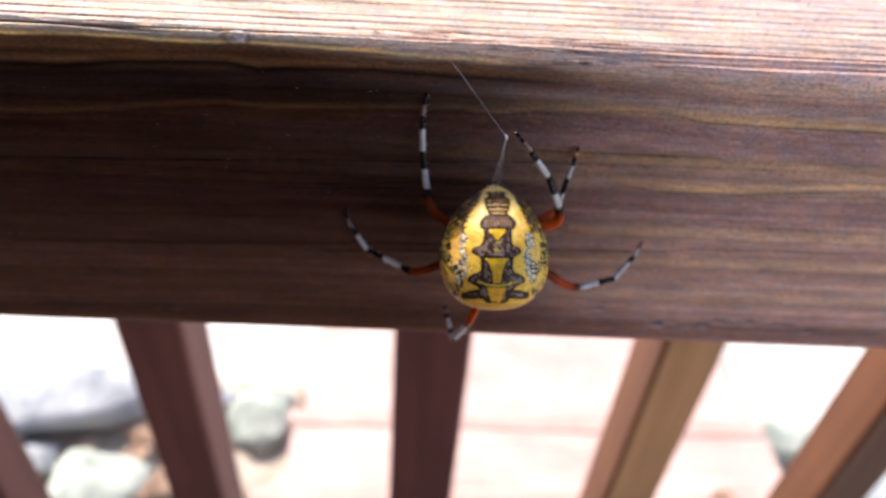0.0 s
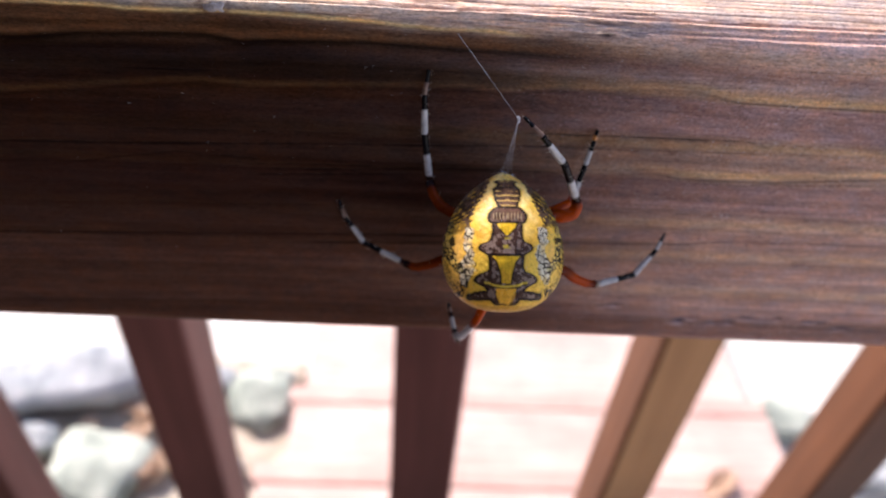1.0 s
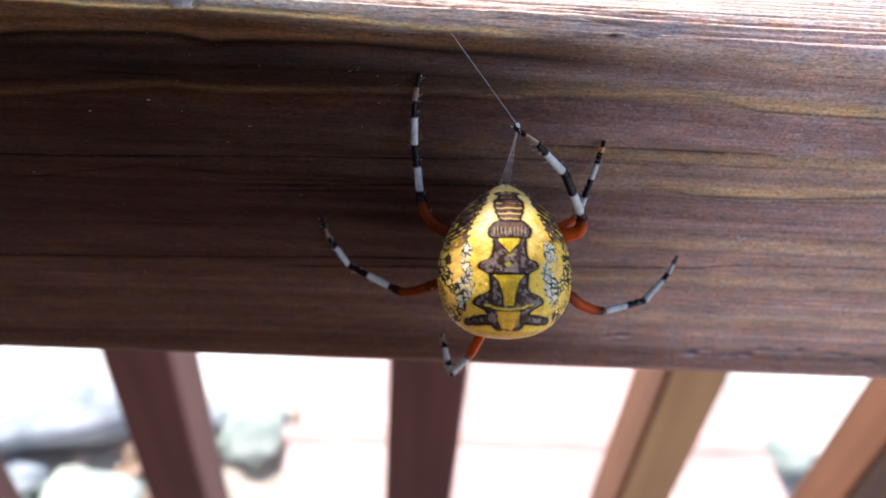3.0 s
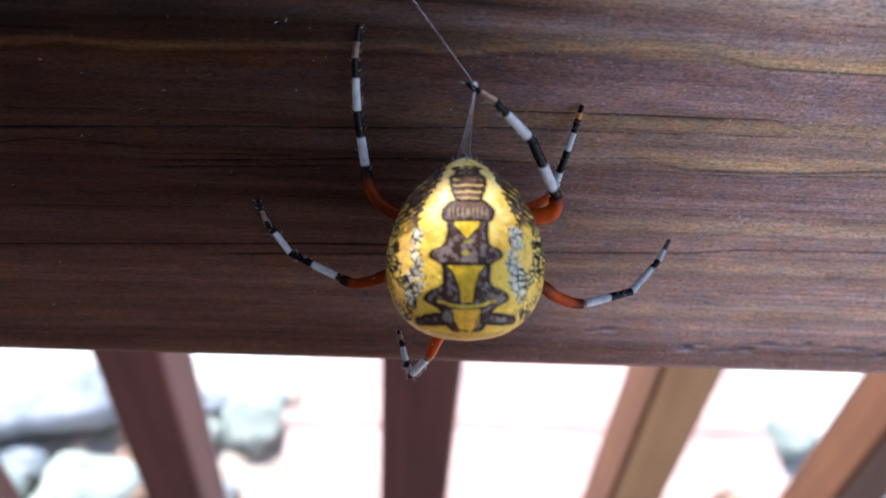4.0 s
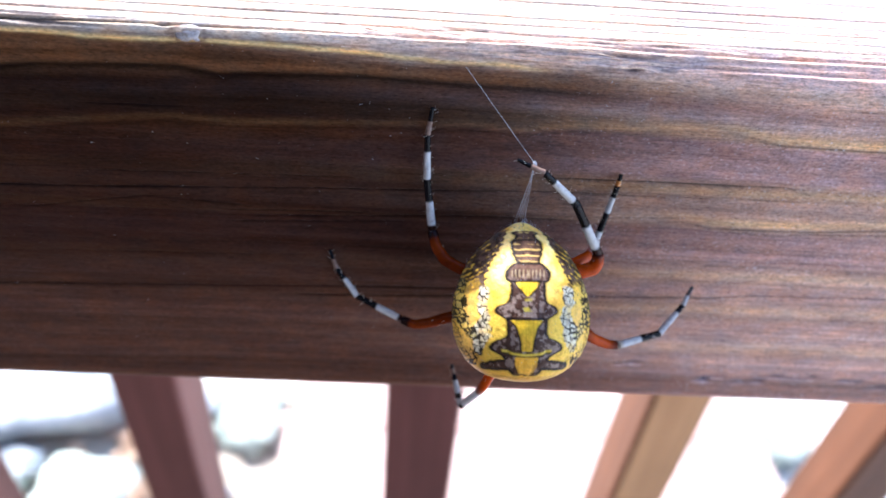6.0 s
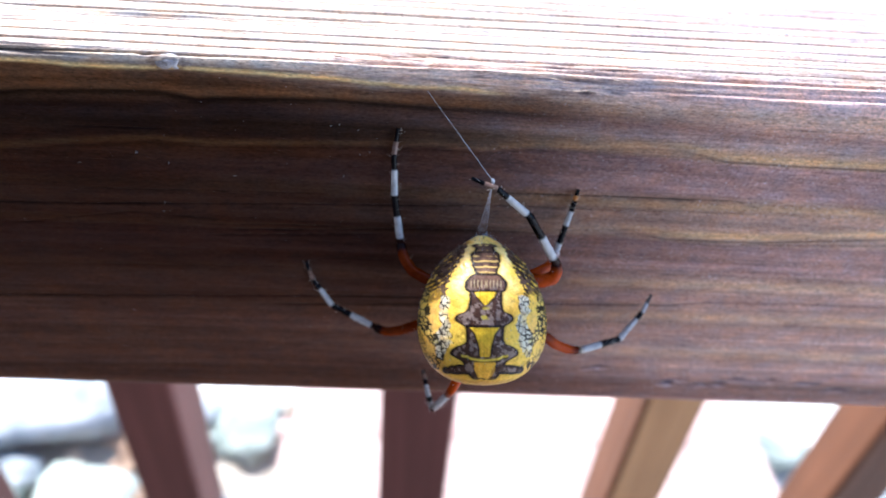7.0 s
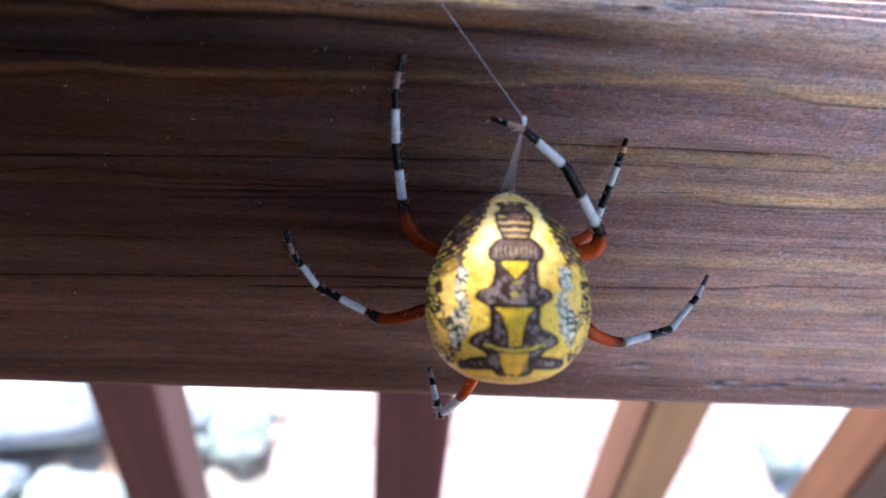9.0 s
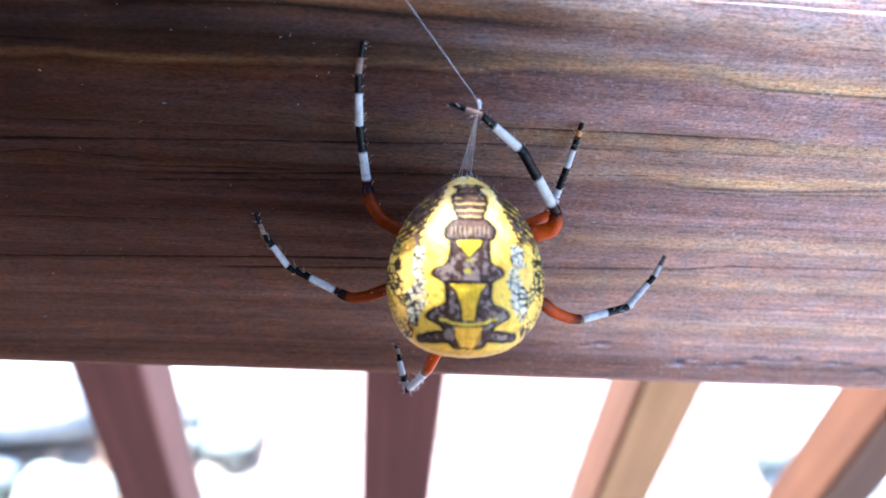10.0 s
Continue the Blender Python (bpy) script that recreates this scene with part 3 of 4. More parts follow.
for y0, y1, x0, x1, z in [(0.255, 0.535, -0.208, 0.60, 0.0), (0.539, 0.735, -0.187, 0.655, -0.08), (0.739, 1.12, -0.185, 0.675, -0.16)]:
    boards(steps, "tread", x0, x1, y0, 1, y1 - 0.036 - y0, y1 - 0.038 - y0, 0.036, z, STEPWOOD, 20)
    boards(steps, "nosing", x0 - 0.004, x1 + 0.004, y1 - 0.036, 1, 0.036, 0.034, 0.034, z, NOSEWOOD, 21)
    part("riser", box((x1 - x0 - 0.02, 0.02, 0.075), ((x0 + x1) / 2, y1 - 0.02, z - 0.075), 0.002), STEPWOOD, steps)


def light_blockers():
    """Unseen post beside the rail, wall behind and ceiling, added to block light; the deck lies open to the right."""
    wall = mesh_object("wall_back", box((2.2, 0.15, 2.4), (-0.80, -0.95, 1.20), 0), SIDING)
    tagged(wall, "unseen dark brown wooden wall added behind the rail to block light", "wall", kind="structure")
    roof = mesh_object("ceiling", box((2.2, 0.98, 0.10), (-0.80, -0.52, 2.45), 0), SIDING)
    tagged(roof, "unseen dark wooden ceiling added to block light from overhead", "ceiling", kind="structure")
    # added close by the rail only to darken its left part
    post = mesh_object("wall_post", box((0.095, 0.10, 2.4), (-0.1105, -0.055, 1.20), 0.004), SIDING)
    tagged(post, "unseen dark brown wooden post added beside the rail to shade its left", "post", kind="structure")


light_blockers()


def rocks():
    rnd = random.Random(7)
    bed = mesh_object("rock_bed", box((1.78, 0.66, 0.06), (0, 0, 0), 0.004), SOIL)
    bed.location = (-1.083, 0.54, -0.21)
    tagged(bed, "pale gravelly soil bed beside the steps", "soil", kind="structure")
    places = [(-0.63, 0.775, 0.30, 0.13, 0.10, 10), (-0.515, 0.60, 0.15, 0.17, 0.065, 75), (-0.262, 0.76, 0.11, 0.11, 0.05, 0), (-0.78, 0.58, 0.22, 0.14, 0.08, 30), (-0.95, 0.70, 0.18, 0.12, 0.07, -15),
              (-0.36, 0.42, 0.12, 0.10, 0.06, 25), (-0.62, 0.40, 0.20, 0.12, 0.06, 5), (-0.30, 0.60, 0.08, 0.06, 0.04, 40), (-0.63, 0.66, 0.08, 0.06, 0.05, 0), (-0.36, 0.80, 0.10, 0.06, 0.05, 10),
              (0.775, 0.80, 0.12, 0.08, 0.07, 4), (0.80, 0.66, 0.10, 0.08, 0.05, 60), (0.92, 0.70, 0.14, 0.10, 0.06, 0), (0.86, 0.56, 0.12, 0.09, 0.06, 20)]
    for _ in range(46):
        w = rnd.uniform(0.035, 0.095)
        places.append((rnd.uniform(-1.05, -0.25), rnd.uniform(0.34, 0.82), w, w * rnd.uniform(0.6, 0.95), w * rnd.uniform(0.45, 0.7), rnd.uniform(0, 180)))
    for x, y, w, d, h, turn in places:
        bm = bmesh.new()
        bmesh.ops.create_icosphere(bm, subdivisions=3, radius=1.0)
        seed = rnd.uniform(0, 50)
        for v in bm.verts:
            q = v.co.copy()
            v.co = Vector((math.copysign(abs(q.x) ** 0.78, q.x) * w / 2, math.copysign(abs(q.y) ** 0.78, q.y) * d / 2, math.copysign(abs(q.z) ** 0.7, q.z) * h / 2))
            v.co *= 1 + 0.38 * noise.noise(q * 1.3 + Vector((seed, 0, 0))) + 0.10 * noise.noise(q * 5 + Vector((seed, 3, 0)))
        for f_ in bm.faces:
            f_.smooth = True
        pale_ = (x, y) in ((-0.515, 0.60), (-0.262, 0.76), (0.775, 0.80)) or (w < 0.1 and rnd.random() < 0.5)
        ob = mesh_object("rock", bm, PALESTONE if pale_ else STONE)
        ob.matrix_basis = pose(x, y, -0.18 + h * 0.35 if x < 0 else -0.26 + h * 0.4, rnd.uniform(-6, 6), rnd.uniform(-6, 6), turn)
        tagged(ob, "pale greenish-grey garden stone beside the steps" if pale_ else "blue-grey garden stone beside the steps", "rock", "stones beside the steps")


rocks()


def leaves():
    """Dry curled leaves on the bed and on a tread."""
    rnd = random.Random(12)
    spots = [(rnd.uniform(-0.9, -0.27), rnd.uniform(0.36, 0.84), -0.172) for _ in range(16)] + [(0.484, 0.512, 0.004)]
    for x, y in ((-0.481, 0.753), (-0.461, 0.688), (-0.406, 0.628), (-0.43, 0.60), (-0.36, 0.66)):
        spots += [(x + rnd.uniform(-0.03, 0.03), y + rnd.uniform(-0.03, 0.03), -0.172 + 0.004 * q_) for q_ in range(4)]
    for x, y, z in spots:
        bm = bmesh.new()
        n_, w, h = 8, rnd.uniform(0.012, 0.022), rnd.uniform(0.03, 0.05)
        rows_ = []
        for i in range(n_ + 1):
            f = i / n_
            half = w * math.sin(math.pi * min(0.98, f * 0.95 + 0.03)) ** 0.8
            lift = 0.008 * math.sin(f * 2.6) + 0.002
            rows_.append([bm.verts.new((k_ * half, (f - 0.5) * h * 1.6, lift + abs(k_) * half * 0.45)) for k_ in (-1, 0, 1)])
        for r0, r1 in zip(rows_, rows_[1:]):
            for k_ in (0, 1):
                bm.faces.new((r0[k_], r0[k_ + 1], r1[k_ + 1], r1[k_]))
        bmesh.ops.solidify(bm, geom=bm.faces[:], thickness=0.0008)
        ob = mesh_object("leaf", bm, LEAFMAT)
        ob.matrix_basis = pose(x, y, z, rnd.uniform(-8, 8), rnd.uniform(-8, 8), rnd.uniform(0, 360))
        tagged(ob, "dry curled tan leaf lying on the ground", "leaf", "fallen leaves")


leaves()


# ---------------- the spider ----------------
MM = 0.001
C = Vector((8.05, -8.4, -16.15)) * MM
C.z += RAIL
spider = new("spider")
spider.location = C
tagged(spider, "yellow orb-weaver spider with brown marbled abdomen and banded legs", "spider")


def here(p):
    """Millimetres from the rail's near top edge, into the spider's space."""
    return np.array((p[0] * MM - C.x, p[1] * MM - C.y, RAIL + p[2] * MM - C.z))


def abdomen():
    """An egg with its long axis up and away; u: across the back, v: 0 at the spinnerets, 1 at the front end."""
    nv, nu = 260, 420
    th = np.linspace(0.02, math.pi - 0.001, nv)
    ph = np.linspace(0, 2 * math.pi, nu, endpoint=False)
    TH, PH = np.meshgrid(th, ph, indexing="ij")
    k = 0.20
    rad = np.sin(TH) ** np.interp(np.cos(TH), (-1, 0, 0.6, 1), (0.86, 0.95, 1.08, 1.5)) * (1 - k * np.cos(TH))
    x, y, z = 4.92 * rad * np.sin(PH), -4.75 * rad * np.cos(PH), 5.82 * np.cos(TH)
    # places across the back, as seen square on
    u, v = x / 5.1, 0.5 - z / 11.64
    back = -y / 4.85
    v = v + 0.032 * np.clip((v - 0.45) / 0.4, 0, 1)
    U = np.abs(u - np.interp(v, (0.0, 0.3, 0.55, 1.0), (0.02, 0.0, -0.035, -0.015)))
    n1, n2, n3 = cloud(x * 0.55, z * 0.55, 11, 3), cloud(x * 1.7, z * 1.5, 13, 4), cloud(x * 3.6, z * 3.6, 17, 3)
    n4 = cloud(x * 2.1 + 0.8 * z, z * 4.2 - 2.0 * U * 5, 19, 3)
    wob = 0.014 * cloud(x * 1.5, z * 1.5, 3, 4) + 0.008 * n3
    folium = [(0.0, 0.0), (0.066, 0.0), (0.072, 0.165), (0.090, 0.175), (0.098, 0.13), (0.118, 0.145), (0.138, 0.20), (0.182, 0.213), (0.205, 0.195), (0.215, 0.205), (0.24, 0.175), (0.268, 0.155), (0.272, 0.19), (0.288, 0.235), (0.319, 0.292), (0.353, 0.30), (0.374, 0.275), (0.388, 0.226), (0.448, 0.232), (0.490, 0.240), (0.508, 0.265),
              (0.528, 0.375), (0.550, 0.410), (0.570, 0.40), (0.590, 0.335), (0.606, 0.275), (0.647, 0.258), (0.698, 0.258), (0.722, 0.285), (0.742, 0.40), (0.762, 0.465), (0.785, 0.485), (0.803, 0.470), (0.822, 0.395), (0.838, 0.33), (0.852, 0.30), (0.88, 0.28), (1.0, 0.0)]
    inner = [(0.0, -0.3), (0.376, -0.3), (0.380, 0.172), (0.41, 0.135), (0.445, 0.065), (0.462, 0.035), (0.470, -0.1), (0.606, -0.3), (0.612, 0.235), (0.635, 0.18), (0.66, 0.142), (0.721, 0.102), (0.784, 0.085), (0.806, 0.08), (0.810, -0.1), (0.838, -0.1), (0.845, 0.15), (0.88, 0.15), (1.0, -0.3)]
    hw, iw = np.interp(v, *zip(*folium)), np.interp(v, *zip(*inner))
    d, di = hw - U + wob, iw - U + 0.6 * wob
    # the last pair of lobes is a pair of forked arms
    w_ = v * 2.3

    def arm(x0, y0, x1, y1, thick):
        f = np.clip(((U - x0) * (x1 - x0) + (w_ - y0) * (y1 - y0)) / ((x1 - x0) ** 2 + (y1 - y0) ** 2), 0, 1)
        return thick * (1 - 0.35 * f) - np.hypot(U - x0 - f * (x1 - x0), w_ - y0 - f * (y1 - y0))

    arms = np.maximum(arm(0.24, 1.98, 0.13, 2.18, 0.075), arm(0.24, 2.05, 0.53, 2.10, 0.085))
    d = np.where(v > 0.866, arms + wob, d)
    yellow, orange, cream, pale = (np.array(c_) for c_ in ((0.79, 0.520, 0.070), (0.75, 0.380, 0.040), (0.93, 0.76, 0.36), (0.54, 0.58, 0.52)))
    brown, black, greyp = np.array((0.056, 0.027, 0.019)), np.array((0.006, 0.004, 0.004)), np.array((0.25, 0.185, 0.155))
    col = np.empty((*u.shape, 3))

    def blend(c, to, w):
        w = np.clip(w, 0, 1)[..., None]
        return c * (1 - w) + to * w

    def step_(f, lo, hi):
        return np.clip((f - lo) / (hi - lo), 0, 1)

    col[:] = yellow
    col = blend(col, orange, 0.22 + 0.75 * n1 + 0.35 * bell(v - 0.03, 0.06) + 0.3 * step_(v, 0.8, 0.95) + 0.25 * bell(v - 0.46, 0.09) * bell(U - 0.40, 0.10))
    col = blend(col, cream, bell(U - hw - 0.09, 0.11) * (0.55 + 0.7 * n2) * bell(v - 0.20, 0.22))
    # peach blotches low on the flanks
    col = blend(col, np.array((0.84, 0.52, 0.20)), 0.4 * bell(U - 0.72, 0.12) * step_(v, 0.4, 0.5) * (0.5 + 0.9 * n1))
    # each flank: a brown band in front, cut by wavy yellow crosswise slits that widen outwards
    c0 = np.interp(v, (0.04, 0.10, 0.165, 0.23, 0.29, 0.36, 0.43), (0.20, 0.285, 0.355, 0.42, 0.49, 0.56, 0.60)) + 0.018 * np.sin(v * 190 + 3 * n2)
    wx, wz = x + 0.35 * n2, z + 0.35 * cloud(x * 1.7 + 9, z * 1.5, 15, 3)
    front = step_(U + 0.04 * n3, c0 - 0.010, c0 + 0.010) * step_(v, 0.05, 0.075) * (1 - step_(v + 0.06 * n2, 0.37, 0.44))
    wave = np.sin(v * 185 - 50 * U + 3.6 * n2 + 2.5 * n1) + 1.1 * n4
    cut = 1.0 - 0.75 * step_(U - c0, 0.08, 0.45)
    dark_ = front * step_(wave + cut, 0.0, 0.25)
    col = blend(col, brown * 0.8, front * step_(wave + cut, -0.35, 0.0) * 0.55)
    col = blend(col, brown * 0.5, dark_)
    col = blend(col, np.array((0.15, 0.09, 0.065)), dark_ * step_(n3 + 0.4 * n2, -0.05, 0.22) * 0.6)
    col = blend(col, black, front * bell(wave + cut, 0.22) * 0.7)
    # behind it two speckled strips, pale blue-grey with black flecks, that meet again low down
    side = step_(v, 0.38, 0.42) * (1 - step_(v, 0.80, 0.86))
    lean_ = np.interp(v, (0.37, 0.48, 0.62, 0.70, 0.76, 0.84), (0.585, 0.56, 0.555, 0.60, 0.63, 0.60))
    in_ = bell(U - lean_ - 0.02 * np.sin(v * 40), 0.088 + 0.05 * bell(v - 0.69, 0.05) - 0.03 * step_(v, 0.75, 0.82)) * side
    far_ = bell(U - np.interp(v, (0.36, 0.55, 0.66, 0.72), (0.87, 0.88, 0.80, 0.70)), 0.085) * step_(v, 0.35, 0.40) * (1 - step_(v, 0.70, 0.75))
    cell, net = cells(wx * 2.4, wz * 1.9, 7), cells(wx * 2.7 + 31, wz * 2.9, 9)
    for w_s, cc, tint, much in ((in_, cell, pale, 1.0), (far_, net, np.array((0.66, 0.56, 0.16)), 0.6)):
        lit = step_(w_s + 0.40 * n2, 0.40, 0.58)
        col = blend(col, tint, lit * (0.35 + 0.4 * step_(n1 + n2, -0.3, 0.3)) * much)
        col = blend(col, greyp * 0.9, lit * step_(n3, 0.05, 0.3) * 0.6 * much)
        lw = (0.10 if much < 1 else 0.050) + 0.10 * step_(n1 + 0.6 * n2 + (0.25 if much < 1 else -0.1), -0.1, 0.35)
        col = blend(col, black, step_(w_s + 0.45 * n2, 0.32, 0.44) * (1 - step_(cc, lw, lw + 0.09)) * 0.95)
    out_ = step_(U, 0.80, 0.86) * step_(v, 0.30, 0.38) * (1 - step_(v, 0.74, 0.86)) + 0.7 * bell(U - 0.70, 0.08) * step_(v, 0.85, 0.87) * (1 - step_(v, 0.89, 0.92)) + 0.92 * step_(U, 0.56, 0.66) * step_(v, 0.76, 0.82) * (1 - step_(v, 0.91, 0.94))
    col = blend(col, black, step_(out_ - 2.4 * net + 0.4 * n2, 0.42, 0.54) * 0.95)
    # folium: brown in front, mottled grey behind, outlined in black
    body_ = step_(d, -0.005, 0.005)
    col = blend(col, brown, body_)
    col = blend(col, greyp, step_(d, 0.018, 0.045) * step_(n3 + 0.35 * n2, -0.05, 0.15) * 0.75 * step_(v, 0.28, 0.42))
    col = blend(col, np.array((0.16, 0.085, 0.055)), step_(d, 0.018, 0.04) * (1 - step_(v, 0.30, 0.40)) * step_(n2, -0.3, 0.2) * 0.7)
    rung = step_(np.sin(v * 172 + 0.8 * n2 + 0.6), 0.25, 0.8) * step_(d, 0.012, 0.03) * (1 - step_(v, 0.262, 0.272)) * step_(n3 + 0.6 * np.sin(v * 31 + 1.0), -0.35, 0.15)
    tick = step_(np.sin(U * 125 + 1.2 * n2), 0.2, 0.9) * step_(d, 0.05, 0.08) * step_(v, 0.302, 0.315) * (1 - step_(v, 0.350, 0.362))
    col = blend(col, np.array((0.60, 0.40, 0.12)), rung * 0.8)
    col = blend(col, np.array((0.42, 0.32, 0.18)), tick * 0.65)
    col = blend(col, black, body_ * (bell(v - 0.272, 0.008) + 0.8 * bell(v - 0.128, 0.006) + 0.6 * bell(v - 0.198, 0.005)))
    col = blend(col, np.array((0.67, 0.42, 0.024)), step_(di, -0.005, 0.005))
    col = blend(col, orange * 0.95, step_(di, 0.0, 0.02) * step_(v, 0.62, 0.75) * (0.45 + 0.5 * n2))
    col = blend(col, np.array((0.30, 0.20, 0.02)), step_(di, 0.0, 0.012) * bell(np.mod(U + 0.01, 0.06) - 0.03, 0.006) * 0.55)
    col = blend(col, np.array((0.46, 0.36, 0.03)), step_(0.05 - U + 0.06 * n3, 0.0, 0.02) * step_(v, 0.47, 0.49) * (1 - step_(v, 0.585, 0.60)) * step_(np.sin(v * 95), 0.1, 0.5) * 0.8)
    col = blend(col, black, bell(d - 0.010, 0.024) * (v > 0.068) * (v < 0.99))
    col = blend(col, black, bell(di, 0.016) * (iw > -0.05) * (v < 0.83))
    col = blend(col, black, body_ * (bell(v - 0.377, 0.006) + bell(v - 0.606, 0.009)) * step_(d, 0.0, 0.02))
    # a thin yellow crescent above the last orange disc
    bow = v - 0.832 + 0.27 * U**2
    col = blend(col, black, bell(bow - 0.012, 0.007) * step_(0.36 - U, 0.0, 0.03) * 0.9)
    col = blend(col, np.array((0.72, 0.52, 0.06)), bell(bow, 0.008) * step_(0.34 - U, 0.0, 0.02))
    disc = step_(v, 0.842, 0.852) * step_(0.155 - U + wob - 0.9 * np.clip(v - 0.90, 0, 1), 0.0, 0.02) * (1 - step_(v, 0.945, 0.955))
    col = blend(col, orange * 1.02, disc * (0.75 + 0.4 * n2))
    col = blend(col, black, (1 - step_(np.abs(v - 0.966 + 0.35 * U**2 + 0.01 * n3), 0.004, 0.008)) * step_(0.2 - U, 0, 0.03) * step_(n3, -0.35, 0.0) * 0.85)
    # duller round the front end and low on the flanks
    col = blend(col, np.array((0.50, 0.27, 0.045)), 0.75 * step_(v, 0.95, 0.99) * (1 - step_(bell(v - 0.966, 0.02), 0.9, 1.0)))
    col = blend(col, np.array((0.60, 0.38, 0.09)), 0.6 * step_(U, 0.72, 0.9) * step_(v, 0.66, 0.8))
    # belly
    col = blend(col, brown, np.clip((-back - 0.55) / 0.25, 0, 1))
    # muscle dimples and the faint relief of the marbling
    dim = sum(bell(np.hypot(U - a_, (v - b_) * 1.17), 0.035) for a_, b_ in ((0.2, 0.60), (0.26, 0.81), (0.16, 0.38)))
    rel = 1 - 0.018 * dim - 0.006 * np.clip(n3, -1, 1)
    P = np.stack([x, y, z], -1) * rel[..., None] * MM
    R = np.array((Matrix.Rotation(radians(-3.0), 3, "Y") @ Matrix.Rotation(radians(-43.0), 3, "X")))
    me = grid_mesh("abdomen", P @ R.T, np.clip(col, 0.003, 1), ABDOMEN, close_u=True)
    ob = new("abdomen", me)
    ob.parent = spider
    ob["label"] = "egg-shaped yellow abdomen with brown scalloped marbling"
    # short pale hairs that lean towards the spinnerets
    rnd = random.Random(77)
    verts, faces = [], []
    for _ in range(620):
        i, j = rnd.randrange(12, nv - 10), rnd.randrange(nu)
        p = P[i, j]
        out = p / np.linalg.norm(p)
        way = out * 0.55 + np.array((0, 0, 0.8)) + np.array((rnd.uniform(-0.25, 0.25), rnd.uniform(-0.25, 0.25), 0))
        tip = p + way / np.linalg.norm(way) * rnd.uniform(0.18, 0.5) * MM
        a_ = np.cross(out, way)
        a_ = a_ / np.linalg.norm(a_) * 0.009 * MM
        b_ = np.cross(a_, way) * 0.8
        k_ = len(verts)
        verts += [tuple(R @ q_) for q_ in (p + a_, p - a_, p + b_, tip)]
        faces += [(k_, k_ + 1, k_ + 3), (k_ + 1, k_ + 2, k_ + 3), (k_ + 2, k_, k_ + 3)]
    me = bpy.data.meshes.new("hair")
    me.from_pydata(verts, [], faces)
    me.materials.append(SILK)
    hair = new("hair", me)
    hair.parent = ob
    tagged(hair, "fine pale hair", kind="stuff")
    return R, ob


AXES, belly = abdomen()


def tube(path, radii, colours, sides=16, hairs=0, seed=0):
    """A rounded tube along a smooth path with paint along it and fine bristles."""
    path, radii, colours = (np.asarray(a_, float) for a_ in (path, radii, colours))
    run = np.r_[0, np.cumsum(np.linalg.norm(np.diff(path, axis=0), axis=1))]
    t = run / run[-1]
    n = max(40, len(path) * 9)
    q = np.linspace(0, 1, n)
    pts = np.stack([np.interp(q, t, path[:, i]) for i in range(3)], 1)
    for _ in range(max(2, n // 12)):
        pts[1:-1] = (pts[:-2] + 2 * pts[1:-1] + pts[2:]) / 4
    rr = np.interp(q, t, radii)
    rr[0] *= 0.6
    rr[-1] *= 0.5
    cc = np.stack([np.interp(q, t, colours[:, i]) for i in range(3)], 1)
    tang = np.gradient(pts, axis=0)
    tang /= np.linalg.norm(tang, axis=1)[:, None]
    ref = np.array((0.3, -0.9, 0.3))
    a1 = np.cross(tang, ref)
    a1 /= np.linalg.norm(a1, axis=1)[:, None]
    a2 = np.cross(tang, a1)
    ph = np.linspace(0, 2 * math.pi, sides, endpoint=False)
    ringp = pts[:, None] + rr[:, None, None] * (np.cos(ph)[None, :, None] * a1[:, None] + np.sin(ph)[None, :, None] * a2[:, None])
    ringp[0] = pts[0] + (ringp[0] - pts[0]) * 0.15
    ringp[-1] = pts[-1] + (ringp[-1] - pts[-1]) * 0.15
    return ringp, np.repeat(cc[:, None], sides, 1), pts, rr, tang, a1, a2, cc


def spikes(bm, data, count, rnd, length):
    """Bristles as thin three-sided spikes along a tube."""
    _, _, pts, rr, tang, a1, a2, _ = data
    lay = bm.verts.layers.float_color["paint"]
    for _ in range(count):
        i = rnd.randrange(2, len(pts) - 2)
        p = rnd.uniform(0, 2 * math.pi)
        out = math.cos(p) * a1[i] + math.sin(p) * a2[i]
        base = pts[i] + out * rr[i] * 0.9
        tip = base + (out * 0.75 + tang[i] * 0.6) * length * rnd.uniform(0.6, 1.3)
        side = np.cross(out, tang[i]) * 0.018 * MM
        vs = [bm.verts.new(base + side), bm.verts.new(base - side), bm.verts.new(base + tang[i] * 0.025 * MM), bm.verts.new(tip)]
        tint = (0.6, 0.56, 0.5, 1) if rnd.random() < 0.7 else (0.05, 0.04, 0.03, 1)
        for v_ in vs:
            v_[lay] = tint
        for tri_ in ((0, 1, 3), (1, 2, 3), (2, 0, 3)):
            bm.faces.new([vs[i_] for i_ in tri_])


# the last is O darkened: shade put into the colour of the left legs
O, D, W_, K, P_, R_, O_SHADED = (0.36, 0.043, 0.001), (0.018, 0.005, 0.004), (0.46, 0.45, 0.45), (0.004, 0.004, 0.006), (0.20, 0.13, 0.105), (0.12, 0.014, 0.0), (0.17, 0.024, 0.002)


def segment(name, rows, parent, origin):
    """rows: (place, radius mm, colour) from the body outwards."""
    data = tube([here(r[0]) - origin for r in rows], [r[1] * MM for r in rows], [r[2] for r in rows])
    ob = new(name, grid_mesh(name, data[0], data[1], LEGSHELL, close_u=True))
    ob.parent = parent
    return ob, data


